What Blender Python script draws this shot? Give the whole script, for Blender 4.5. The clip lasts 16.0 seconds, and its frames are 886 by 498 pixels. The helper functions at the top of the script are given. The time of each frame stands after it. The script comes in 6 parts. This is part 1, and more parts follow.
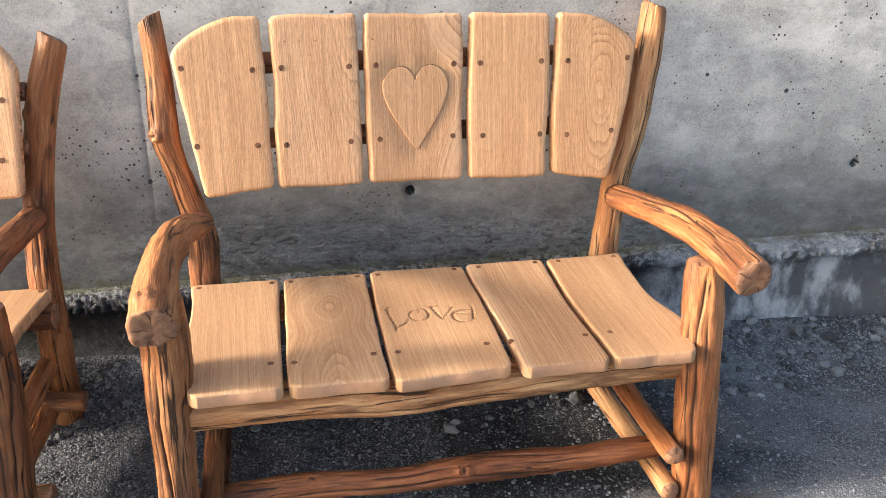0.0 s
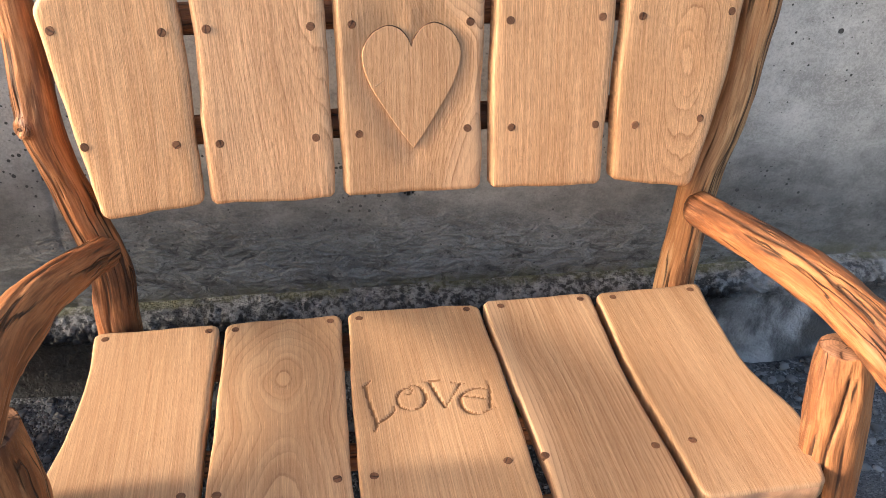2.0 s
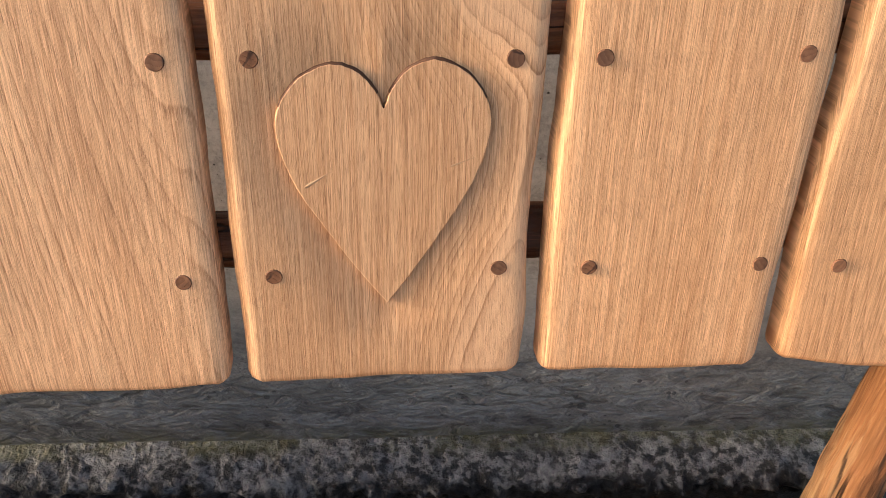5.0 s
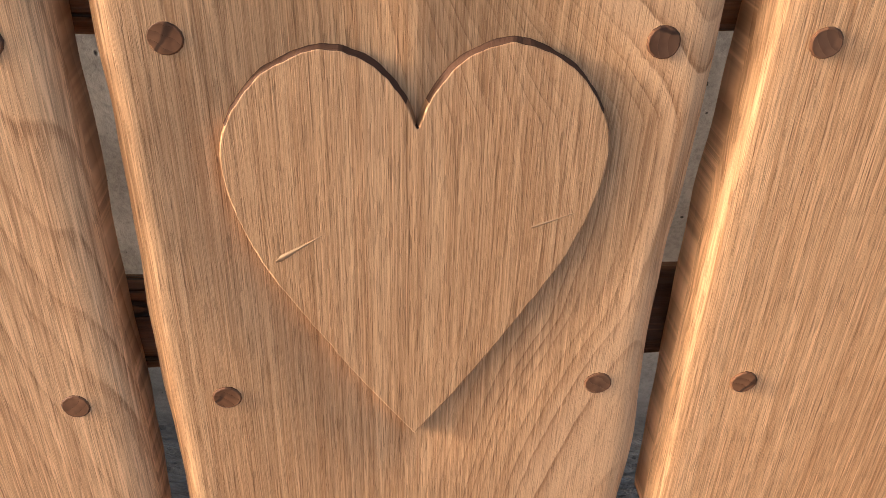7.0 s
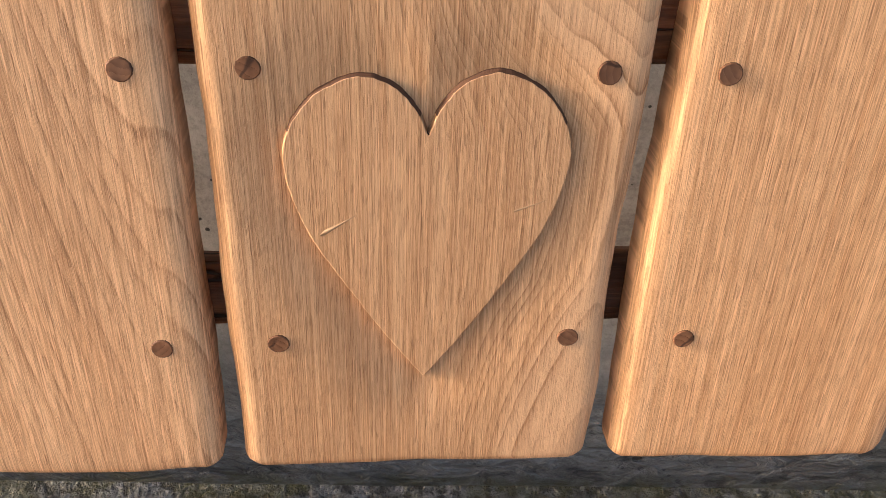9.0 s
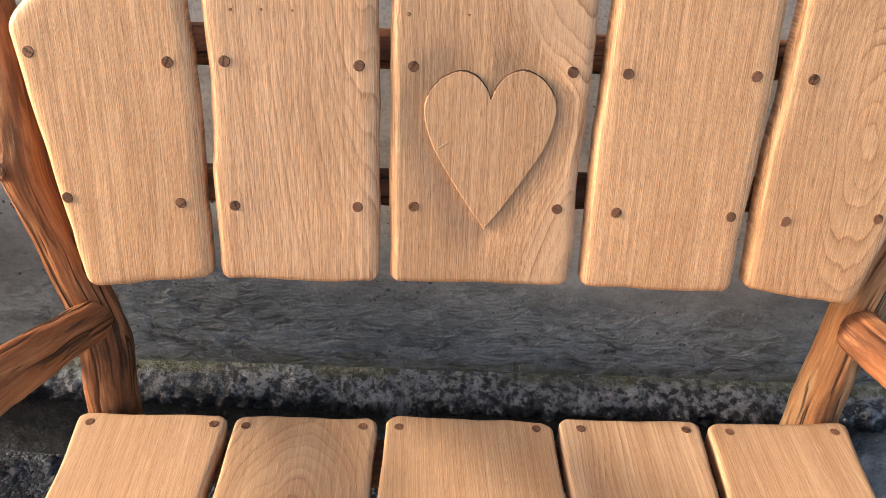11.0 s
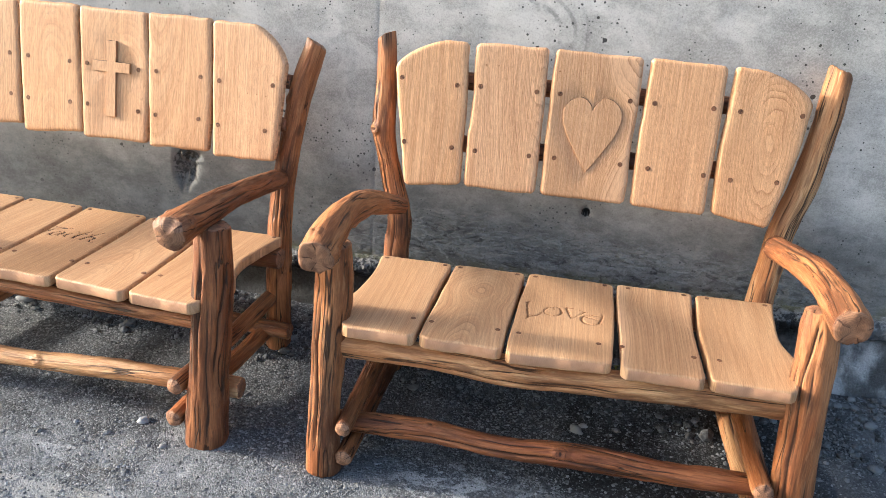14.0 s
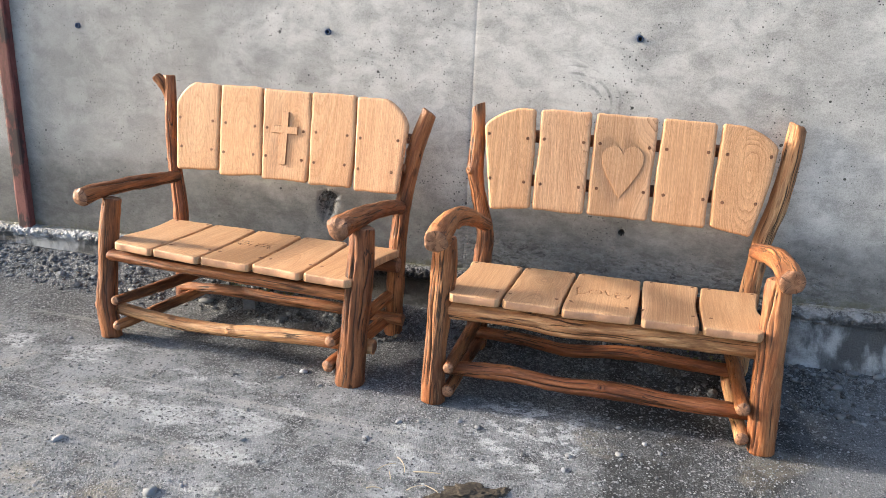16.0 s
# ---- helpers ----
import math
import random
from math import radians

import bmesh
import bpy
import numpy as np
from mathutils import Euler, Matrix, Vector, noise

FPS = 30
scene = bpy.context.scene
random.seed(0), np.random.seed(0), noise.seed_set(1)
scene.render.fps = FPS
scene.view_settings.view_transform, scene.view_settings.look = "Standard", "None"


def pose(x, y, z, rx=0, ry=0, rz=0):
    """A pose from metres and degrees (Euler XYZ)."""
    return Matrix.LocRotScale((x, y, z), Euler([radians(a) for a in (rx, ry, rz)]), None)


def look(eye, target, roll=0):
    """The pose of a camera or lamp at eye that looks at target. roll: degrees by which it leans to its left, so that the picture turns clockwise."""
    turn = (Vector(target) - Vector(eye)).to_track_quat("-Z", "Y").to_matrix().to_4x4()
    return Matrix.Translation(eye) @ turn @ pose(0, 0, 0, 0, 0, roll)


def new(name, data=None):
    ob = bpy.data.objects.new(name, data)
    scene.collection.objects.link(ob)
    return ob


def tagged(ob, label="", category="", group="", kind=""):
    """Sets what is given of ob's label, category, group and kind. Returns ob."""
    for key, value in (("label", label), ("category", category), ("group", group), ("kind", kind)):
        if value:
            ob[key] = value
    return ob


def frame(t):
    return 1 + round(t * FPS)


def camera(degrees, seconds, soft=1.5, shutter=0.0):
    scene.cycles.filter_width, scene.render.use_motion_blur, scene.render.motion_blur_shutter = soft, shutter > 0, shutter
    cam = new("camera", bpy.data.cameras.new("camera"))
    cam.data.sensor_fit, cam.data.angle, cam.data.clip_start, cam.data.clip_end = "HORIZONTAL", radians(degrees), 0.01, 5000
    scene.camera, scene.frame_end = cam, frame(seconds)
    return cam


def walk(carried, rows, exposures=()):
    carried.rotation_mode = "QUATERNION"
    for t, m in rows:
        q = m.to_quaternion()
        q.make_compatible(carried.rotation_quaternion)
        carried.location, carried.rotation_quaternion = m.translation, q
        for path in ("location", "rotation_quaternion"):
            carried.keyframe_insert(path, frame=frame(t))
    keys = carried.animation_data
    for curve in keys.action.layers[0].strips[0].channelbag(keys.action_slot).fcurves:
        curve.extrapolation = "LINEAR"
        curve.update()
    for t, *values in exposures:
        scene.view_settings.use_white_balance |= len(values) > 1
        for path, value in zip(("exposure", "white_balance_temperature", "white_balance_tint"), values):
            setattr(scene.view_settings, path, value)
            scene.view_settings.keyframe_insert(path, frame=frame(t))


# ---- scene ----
cam = camera(55.3, 16.0, soft=0.8)
PATH = [
    (0, (-0.237, -1.589, 1.442), (0.036, 0.197, 0.584), 1.4),
    (0.2, (-0.192, -1.502, 1.467), (0.054, 0.266, 0.565), 1.5),
    (0.5, (-0.17, -1.371, 1.431), (0.073, 0.391, 0.516), 1.5),
    (1, (-0.129, -1.213, 1.419), (0.093, 0.514, 0.436), 1.7),
    (1.5, (-0.11, -1.054, 1.399), (0.096, 0.646, 0.366), 1.6),
    (2, (-0.098, -0.879, 1.384), (0.097, 0.799, 0.314), 1.5),
    (2.5, (-0.081, -0.759, 1.372), (0.105, 0.898, 0.269), 1.7),
    (3, (-0.056, -0.624, 1.354), (0.106, 1.019, 0.223), 1.8),
    (3.5, (-0.03, -0.457, 1.328), (0.104, 1.169, 0.172), 1.8),
    (4, (-0.011, -0.316, 1.3), (0.093, 1.29, 0.112), 2.1),
    (4.5, (0.001, -0.193, 1.263), (0.088, 1.398, 0.052), 2.2),
    (5, (0.018, -0.092, 1.232), (0.1, 1.477, -0.007), 2.5),
    (5.2, (0.024, -0.063, 1.223), (0.1, 1.502, -0.021), 2.6),
    (7.3, (-0.002, 0.201, 1.106), (0.06, 1.674, -0.245), 3.2),
    (7.5, (-0.002, 0.207, 1.103), (0.065, 1.671, -0.259), 3.4),
    (8, (-0.001, 0.196, 1.112), (0.08, 1.646, -0.263), 3.5),
    (8.2, (-0.001, 0.178, 1.124), (0.075, 1.634, -0.245), 3.4),
    (10.3, (-0.009, -0.225, 1.272), (-0.031, 1.413, 0.125), 2.8),
    (10.5, (-0.016, -0.291, 1.288), (-0.048, 1.355, 0.153), 2.6),
    (11, (-0.027, -0.505, 1.336), (-0.071, 1.168, 0.24), 2.6),
    (11.5, (-0.021, -0.696, 1.374), (-0.091, 1.013, 0.339), 2.9),
    (12, (0.015, -0.942, 1.415), (-0.161, 0.785, 0.421), 3.2),
    (12.5, (0.038, -1.167, 1.416), (-0.236, 0.591, 0.501), 2.9),
    (13, (0.046, -1.415, 1.425), (-0.273, 0.357, 0.554), 2.7),
    (13.5, (0.073, -1.658, 1.437), (-0.278, 0.134, 0.621), 3.2),
    (14, (0.138, -1.929, 1.433), (-0.274, -0.122, 0.68), 3.7),
    (14.5, (0.183, -2.183, 1.437), (-0.288, -0.366, 0.748), 3.6),
    (15, (0.19, -2.472, 1.43), (-0.298, -0.638, 0.801), 3.1),
    (15.5, (0.255, -2.736, 1.436), (-0.262, -0.89, 0.869), 3.0),
    (16, (0.346, -2.987, 1.43), (-0.234, -1.148, 0.897), 2.8),
]
walk(cam, [(t, look(eye, target, roll)) for t, eye, target, roll in PATH],
     [(0.0, 1.84, 6300, 8), (2.5, 1.60, 6550, 11), (4.0, 1.56, 6650, 12), (5.2, 1.56, 6750, 12), (7.3, 1.25, 6850, 13), (8.2, 1.32, 6850, 13), (10.5, 1.60, 6650, 12),
      (11.5, 1.64, 6050, 7), (12.5, 1.67, 5700, 4), (14.0, 1.76, 5950, 6), (16.0, 1.78, 6200, 8)])


# ---- sky and sun ----
SUN_ELEVATION, SUN_AZIMUTH = 17.0, 4.7      # light travels along +x, a little towards the wall
world = bpy.data.worlds.new("sky")
scene.world = world
world.use_nodes = True
wn = world.node_tree.nodes
wn.clear()
sky = wn.new("ShaderNodeTexSky")
sky.sky_type = 'NISHITA'
sky.sun_disc = False
sky.sun_elevation = radians(SUN_ELEVATION)
sky.sun_rotation = radians(270 - SUN_AZIMUTH)
sky.dust_density, sky.air_density = 4.0, 0.9
bg = wn.new("ShaderNodeBackground")
bg.inputs["Strength"].default_value = 0.15
wo = wn.new("ShaderNodeOutputWorld")
world.node_tree.links.new(sky.outputs[0], bg.inputs["Color"])
world.node_tree.links.new(bg.outputs[0], wo.inputs["Surface"])
sun = new("sun", bpy.data.lights.new("sun", 'SUN'))
sun.data.energy, sun.data.angle, sun.data.color = 2.8, radians(4.0), (1.0, 0.89, 0.76)
_e, _a = radians(SUN_ELEVATION), radians(SUN_AZIMUTH)
sun.matrix_world = look((-6 * math.cos(_e), -6 * math.cos(_e) * math.sin(_a), 6 * math.sin(_e)), (0, 0, 0))


# ---- materials ----
class Nodes:
    """A short way to write node trees."""

    def __init__(self, name):
        self.mat = bpy.data.materials.new(name)
        self.mat.use_nodes = True
        self.t = self.mat.node_tree
        self.t.nodes.clear()
        self.out = self.t.nodes.new("ShaderNodeOutputMaterial")
        self.bsdf = self.t.nodes.new("ShaderNodeBsdfPrincipled")
        self.t.links.new(self.bsdf.outputs[0], self.out.inputs["Surface"])

    def put(self, socket, value):
        if isinstance(value, bpy.types.NodeSocket):
            self.t.links.new(value, socket)
        else:
            socket.default_value = value

    def node(self, kind, **values):
        n = self.t.nodes.new(kind)
        for key, value in values.items():
            self.put(n.inputs[key.replace("_", " ")], value)
        return n

    def math(self, op, a, b=0.0, c=0.0, clamp=False):
        n = self.t.nodes.new("ShaderNodeMath")
        n.operation, n.use_clamp = op, clamp
        for i, v in enumerate((a, b, c)):
            self.put(n.inputs[i], v)
        return n.outputs[0]

    def noise(self, vector, scale, detail=4.0, rough=0.55, distortion=0.0):
        n = self.node("ShaderNodeTexNoise", Vector=vector, Scale=scale, Detail=detail, Roughness=rough, Distortion=distortion)
        return n.outputs["Fac"]

    def voronoi(self, vector, scale, feature='F1', output="Distance", randomness=1.0):
        n = self.t.nodes.new("ShaderNodeTexVoronoi")
        n.feature = feature
        self.put(n.inputs["Vector"], vector)
        self.put(n.inputs["Scale"], scale)
        self.put(n.inputs["Randomness"], randomness)
        return n.outputs[output]

    def stretch(self, vector, scale, shift=(0, 0, 0)):
        n = self.node("ShaderNodeMapping", Vector=vector)
        self.put(n.inputs["Scale"], scale)
        self.put(n.inputs["Location"], shift)
        return n.outputs[0]

    def span(self, x, lo, hi, a=0.0, b=1.0):
        n = self.t.nodes.new("ShaderNodeMapRange")
        n.interpolation_type = 'SMOOTHSTEP'
        for i, v in enumerate((x, lo, hi, a, b)):
            self.put(n.inputs[i], v)
        return n.outputs[0]

    def mix(self, fac, a, b, blend='MIX'):
        n = self.t.nodes.new("ShaderNodeMix")
        n.data_type, n.blend_type = 'RGBA', blend
        self.put(n.inputs[0], fac)
        self.put(n.inputs[6], a if not isinstance(a, tuple) else (*a, 1))
        self.put(n.inputs[7], b if not isinstance(b, tuple) else (*b, 1))
        return n.outputs[2]

    def attribute(self, name):
        n = self.t.nodes.new("ShaderNodeAttribute")
        n.attribute_name = name
        return n.outputs["Vector"]

    def random(self):
        return self.t.nodes.new("ShaderNodeObjectInfo").outputs["Random"]

    def position(self):
        return self.t.nodes.new("ShaderNodeNewGeometry").outputs["Position"]

    def add(self, a, b):
        n = self.t.nodes.new("ShaderNodeVectorMath")
        n.operation = 'ADD'
        self.put(n.inputs[0], a)
        self.put(n.inputs[1], b)
        return n.outputs[0]

    def triple(self, x, y, z):
        return self.node("ShaderNodeCombineXYZ", X=x, Y=y, Z=z).outputs[0]

    def bump(self, height, strength, distance, normal=None):
        n = self.node("ShaderNodeBump", Height=height, Strength=strength, Distance=distance)
        if normal is not None:
            self.put(n.inputs["Normal"], normal)
        return n.outputs[0]

    def done(self, color, roughness, normal=None, specular=0.4):
        self.put(self.bsdf.inputs["Base Color"], color if not isinstance(color, tuple) else (*color, 1))
        self.put(self.bsdf.inputs["Roughness"], roughness)
        self.put(self.bsdf.inputs["Specular IOR Level"], specular)
        if normal is not None:
            self.put(self.bsdf.inputs["Normal"], normal)
        return self.mat


def plank_wood(name, pale, mid, dark, texture=1.0):
    """Sanded ring-porous board: growth rings as each board was sawn, dashes of open pores in the early wood, paler sapwood, fine
    lighter rays, a little oil gloss."""
    n = Nodes(name)
    g = n.attribute("grain")                      # x across (bent along the fibres), y along, z through the board

    def value(key):
        at = n.t.nodes.new("ShaderNodeAttribute")
        at.attribute_name = key
        return at.outputs["Fac"]
    r, shade, rings, sap, bold = value("tone"), value("shade"), value("rings"), value("sap"), value("bold")
    seed = n.math('MULTIPLY', r, 37.0)
    sep = n.node("ShaderNodeSeparateXYZ", Vector=g)
    x, y, z = sep.outputs

    def field(ax, ay, shift, detail=2.0, rough=0.5):
        return n.noise(n.triple(n.math('MULTIPLY', x, ax), n.math('MULTIPLY', y, ay), n.math('ADD', seed, shift)), 1.0, detail, rough)
    slow = n.math('MULTIPLY_ADD', field(9.0, 3.0, 0.0, 2.0), 2.8, -1.4)
    quick = n.math('MULTIPLY_ADD', field(60.0, 12.0, 9.0), 0.44, -0.22)
    rr = n.math('ADD', rings, n.math('ADD', slow, quick))
    rr = n.math('ADD', rr, n.math('MULTIPLY', n.noise(n.triple(n.math('MULTIPLY', rr, 0.4), seed, 0.0), 1.0, 1.0), 2.0))
    ring = n.math('FRACT', rr)
    year = n.noise(n.triple(n.math('MULTIPLY', n.math('FLOOR', rr), 7.31), seed, 4.0), 1.0, 1.0)
    early = n.math('MULTIPLY', n.span(ring, 0.0, 0.06), n.math('POWER', n.math('SUBTRACT', 1.0, ring), 2.4))
    early = n.math('MULTIPLY', early, n.span(year, 0.30, 0.60, 0.35, 1.0))
    line = n.math('MULTIPLY', n.span(n.math('ABSOLUTE', n.math('SUBTRACT', ring, 0.08)), 0.10, 0.02), n.span(year, 0.36, 0.62, 0.25, 1.0))
    hair = field(2100.0, 14.0, 1.0, 3.0, 0.75)
    fibre = field(820.0, 4.0, 12.0, 2.5, 0.65)
    dash = n.span(field(1250.0, 55.0, 3.0, 2.0, 0.6), 0.55, 0.62)
    stripe = field(190.0, 1.0, 7.0, 4.0, 0.66)
    broad = field(13.0, 2.0, 5.0, 3.0)
    band = n.noise(n.triple(n.math('MULTIPLY', rr, 0.55), n.math('MULTIPLY', y, 0.8), n.math('ADD', seed, 40.0)), 1.0, 3.0, 0.6)
    c = n.mix(n.span(broad, 0.3, 0.7), pale, mid)
    c = n.mix(n.math('MULTIPLY', n.span(band, 0.44, 0.66), 0.65), c, tuple(v * k for v, k in zip(mid, (0.86, 0.74, 0.64))))
    c = n.mix(n.math('MULTIPLY', n.span(stripe, 0.50, 0.62), 0.30 + 0.24 * texture), c, tuple(0.40 * a + 0.60 * b for a, b in zip(mid, dark)))
    c = n.mix(n.math('MULTIPLY', n.span(stripe, 0.48, 0.36), 0.30 + 0.24 * texture), c, tuple(min(0.92, v * 1.18) for v in pale))
    calm = n.math('MULTIPLY_ADD', sap, -0.6, 1.0)
    # Sapwood pale, raised further to carry sunlight on the heart slat's dished side.
    c = n.mix(n.math('MULTIPLY', sap, 0.85), c, tuple(min(0.92, v * k) for v, k in zip(pale, (1.12, 1.14, 1.20))))
    strong = n.math('MULTIPLY', n.math('MULTIPLY', bold, n.span(field(16.0, 5.0, 51.0, 2.0), 0.34, 0.60, 0.30, 1.1)), n.math('MULTIPLY_ADD', sap, -0.30, 1.0))
    c = n.mix(n.math('MULTIPLY', early, n.math('MULTIPLY', strong, 0.95)), c, tuple(0.30 * a + 0.70 * b for a, b in zip(mid, dark)))
    c = n.mix(n.math('MULTIPLY', line, n.math('MULTIPLY', strong, 0.72)), c, tuple(0.08 * a + 0.84 * b for a, b in zip(mid, dark)))
    c = n.mix(n.math('MULTIPLY', n.span(ring, 0.45, 0.85), 0.16), c, tuple(min(0.92, v * 1.12) for v in pale))
    c = n.mix(n.math('MULTIPLY', n.span(fibre, 0.515, 0.60), n.math('MULTIPLY', calm, 0.30 * texture)), c, dark)
    c = n.mix(n.math('MULTIPLY', n.span(fibre, 0.475, 0.40), n.math('MULTIPLY', calm, 0.30 * texture)), c, tuple(min(0.95, v * 1.25) for v in pale))
    c = n.mix(n.math('MULTIPLY', n.span(hair, 0.49, 0.60), n.math('MULTIPLY', calm, 0.34 * texture)), c, tuple(v * 0.85 for v in dark))
    c = n.mix(n.math('MULTIPLY', n.span(hair, 0.45, 0.34), n.math('MULTIPLY', calm, 0.34 * texture)), c, tuple(min(0.95, v * 1.30) for v in pale))
    pores = n.math('MULTIPLY', dash, n.math('MULTIPLY_ADD', early, 0.40, n.math('MULTIPLY_ADD', sap, -0.16, 0.28 * texture)))
    c = n.mix(pores, c, tuple(v * 0.5 for v in dark))
    thread = field(4200.0, 30.0, 61.0, 2.0, 0.7)
    c = n.mix(n.math('MULTIPLY', n.span(thread, 0.52, 0.64), 0.34 * texture), c, tuple(v * 0.8 for v in dark))
    c = n.mix(n.math('MULTIPLY', n.span(thread, 0.46, 0.36), 0.30 * texture), c, tuple(min(0.95, v * 1.35) for v in pale))
    ray = n.span(field(760.0, 22.0, 23.0, 1.0), 0.66, 0.74)
    c = n.mix(n.math('MULTIPLY', ray, 0.45), c, tuple(min(0.95, v * 1.4) for v in pale))
    glow = n.node("ShaderNodeHueSaturation", Saturation=n.math('MULTIPLY_ADD', n.math('FRACT', n.math('MULTIPLY', r, 7.3)), 0.05, 0.975),
                  Value=n.math('MULTIPLY', shade, n.math('MULTIPLY_ADD', n.math('FRACT', n.math('MULTIPLY', r, 13.7)), 0.10, 1.0)), Color=c).outputs[0]
    h = n.math('ADD', n.math('MULTIPLY', early, -0.4), n.math('ADD', n.math('MULTIPLY', dash, -0.8), n.math('MULTIPLY', hair, 0.6)))
    return n.done(glow, n.math('MULTIPLY_ADD', fibre, 0.25, 0.38), n.bump(h, 0.32, 0.0006), 0.35)


def log_wood(name, pale, amber, dark):
    """Peeled and oiled round wood: streaks along the trunk, drying checks, knots of darker heart."""
    n = Nodes(name)
    g = n.attribute("grain")
    r = n.random()
    seed = n.math('MULTIPLY', r, 41.0)
    s = n.add(g, n.triple(seed, n.math('MULTIPLY', seed, 1.7), 0.0))
    twist = n.noise(n.stretch(s, (6, 3, 6)), 1.0, 2.0)
    w = n.add(s, n.triple(n.math('MULTIPLY', twist, 0.03), 0.0, n.math('MULTIPLY', twist, -0.025)))
    broad = n.noise(n.stretch(w, (26, 2.6, 26)), 1.0, 4.0, 0.55)
    mid = n.noise(n.stretch(w, (75, 4.5, 75)), 1.0, 4.0, 0.6)
    fine = n.noise(n.stretch(w, (330, 12, 330)), 1.0, 4.0, 0.7)
    c = n.mix(n.span(broad, 0.38, 0.66), amber, pale)
    c = n.mix(n.math('MULTIPLY', n.span(mid, 0.49, 0.68), 0.58), c, dark)
    smoke = n.noise(n.stretch(w, (13, 2.6, 13), (1, 8, 2)), 1.0, 5.0, 0.6)
    c = n.mix(n.math('MULTIPLY', n.span(smoke, 0.50, 0.64), 0.80), c, tuple(v * 0.85 for v in dark))
    c = n.mix(n.math('MULTIPLY', n.span(fine, 0.46, 0.64), 0.52), c, tuple(v * 0.6 for v in amber))
    c = n.mix(n.math('MULTIPLY', n.span(fine, 0.47, 0.32), 0.28), c, tuple(min(v * 1.35, 0.9) for v in pale))
    patch = n.span(n.noise(n.stretch(w, (48, 6, 48)), 1.0, 5.0, 0.65), 0.55, 0.68)
    c = n.mix(n.math('MULTIPLY', patch, 0.36), c, tuple(min(v * k, 0.9) for v, k in zip(pale, (1.25, 1.5, 1.75))))
    ck = n.noise(n.stretch(w, (32, 0.75, 32), (3, 5, 1)), 1.0, 2.5, 0.55)
    gate = n.span(n.noise(n.stretch(s, (12, 4, 12)), 1.0, 1.0), 0.43, 0.54)
    check = n.math('MULTIPLY', n.span(n.math('ABSOLUTE', n.math('SUBTRACT', ck, 0.5)), 0.019, 0.006), gate)
    c = n.mix(n.math('MULTIPLY', check, 0.9), c, (0.035, 0.016, 0.008))
    vo = n.voronoi(n.stretch(w, (9, 4.5, 9)), 1.0)
    knot = n.span(vo, 0.13, 0.05)
    c = n.mix(n.math('MULTIPLY', knot, 0.7), c, (0.07, 0.028, 0.014))
    split = n.t.nodes.new("ShaderNodeAttribute")
    split.attribute_name = "split"
    c = n.mix(n.math('MULTIPLY', n.span(split.outputs["Fac"], 0.40, 0.85), 0.92), c, (0.040, 0.017, 0.009))
    h = n.math('ADD', n.math('MULTIPLY', mid, 0.8), n.math('ADD', n.math('MULTIPLY', check, -1.6), n.math('MULTIPLY', fine, 0.3)))
    return n.done(c, n.math('MULTIPLY_ADD', mid, 0.30, 0.38), n.bump(h, 1.0, 0.0042), 0.35)


def end_grain(name, base, dark, cracks=0.85):
    n = Nodes(name)
    g = n.attribute("grain")
    sep = n.node("ShaderNodeSeparateXYZ", Vector=g)
    wob = n.noise(g, 40.0, 3.0)
    rad = n.math('SQRT', n.math('ADD', n.math('MULTIPLY', sep.outputs[0], sep.outputs[0]), n.math('MULTIPLY', sep.outputs[2], sep.outputs[2])))
    ring = n.math('FRACT', n.math('MULTIPLY', n.math('ADD', rad, n.math('MULTIPLY', wob, 0.012)), 240.0))
    blot = n.span(n.noise(n.add(g, n.triple(n.math('MULTIPLY', n.random(), 50.0), 0, 0)), 55.0, 3.0), 0.45, 0.62)
    c = n.mix(n.math('MULTIPLY', n.span(ring, 0.3, 1.0), 0.4), base, dark)
    c = n.mix(n.math('MULTIPLY', blot, 0.5), c, dark)
    way = n.math('ARCTAN2', n.math('ADD', sep.outputs[0], 0.004), sep.outputs[2])
    star = n.math('FRACT', n.math('MULTIPLY_ADD', way, 0.796, n.math('MULTIPLY_ADD', wob, 0.5, n.math('MULTIPLY', n.random(), 9.0))))
    star = n.math('MULTIPLY', n.span(n.math('ABSOLUTE', n.math('SUBTRACT', star, 0.5)), 0.06, 0.015), n.span(n.noise(g, 30.0, 2.0), 0.42, 0.52))
    c = n.mix(n.math('MULTIPLY', n.math('MULTIPLY', star, n.span(rad, 0.003, 0.010)), cracks), c, (0.045, 0.020, 0.012))
    return n.done(c, 0.6, n.bump(n.math('ADD', wob, n.math('MULTIPLY', ring, 0.3)), 0.5, 0.003), 0.25)


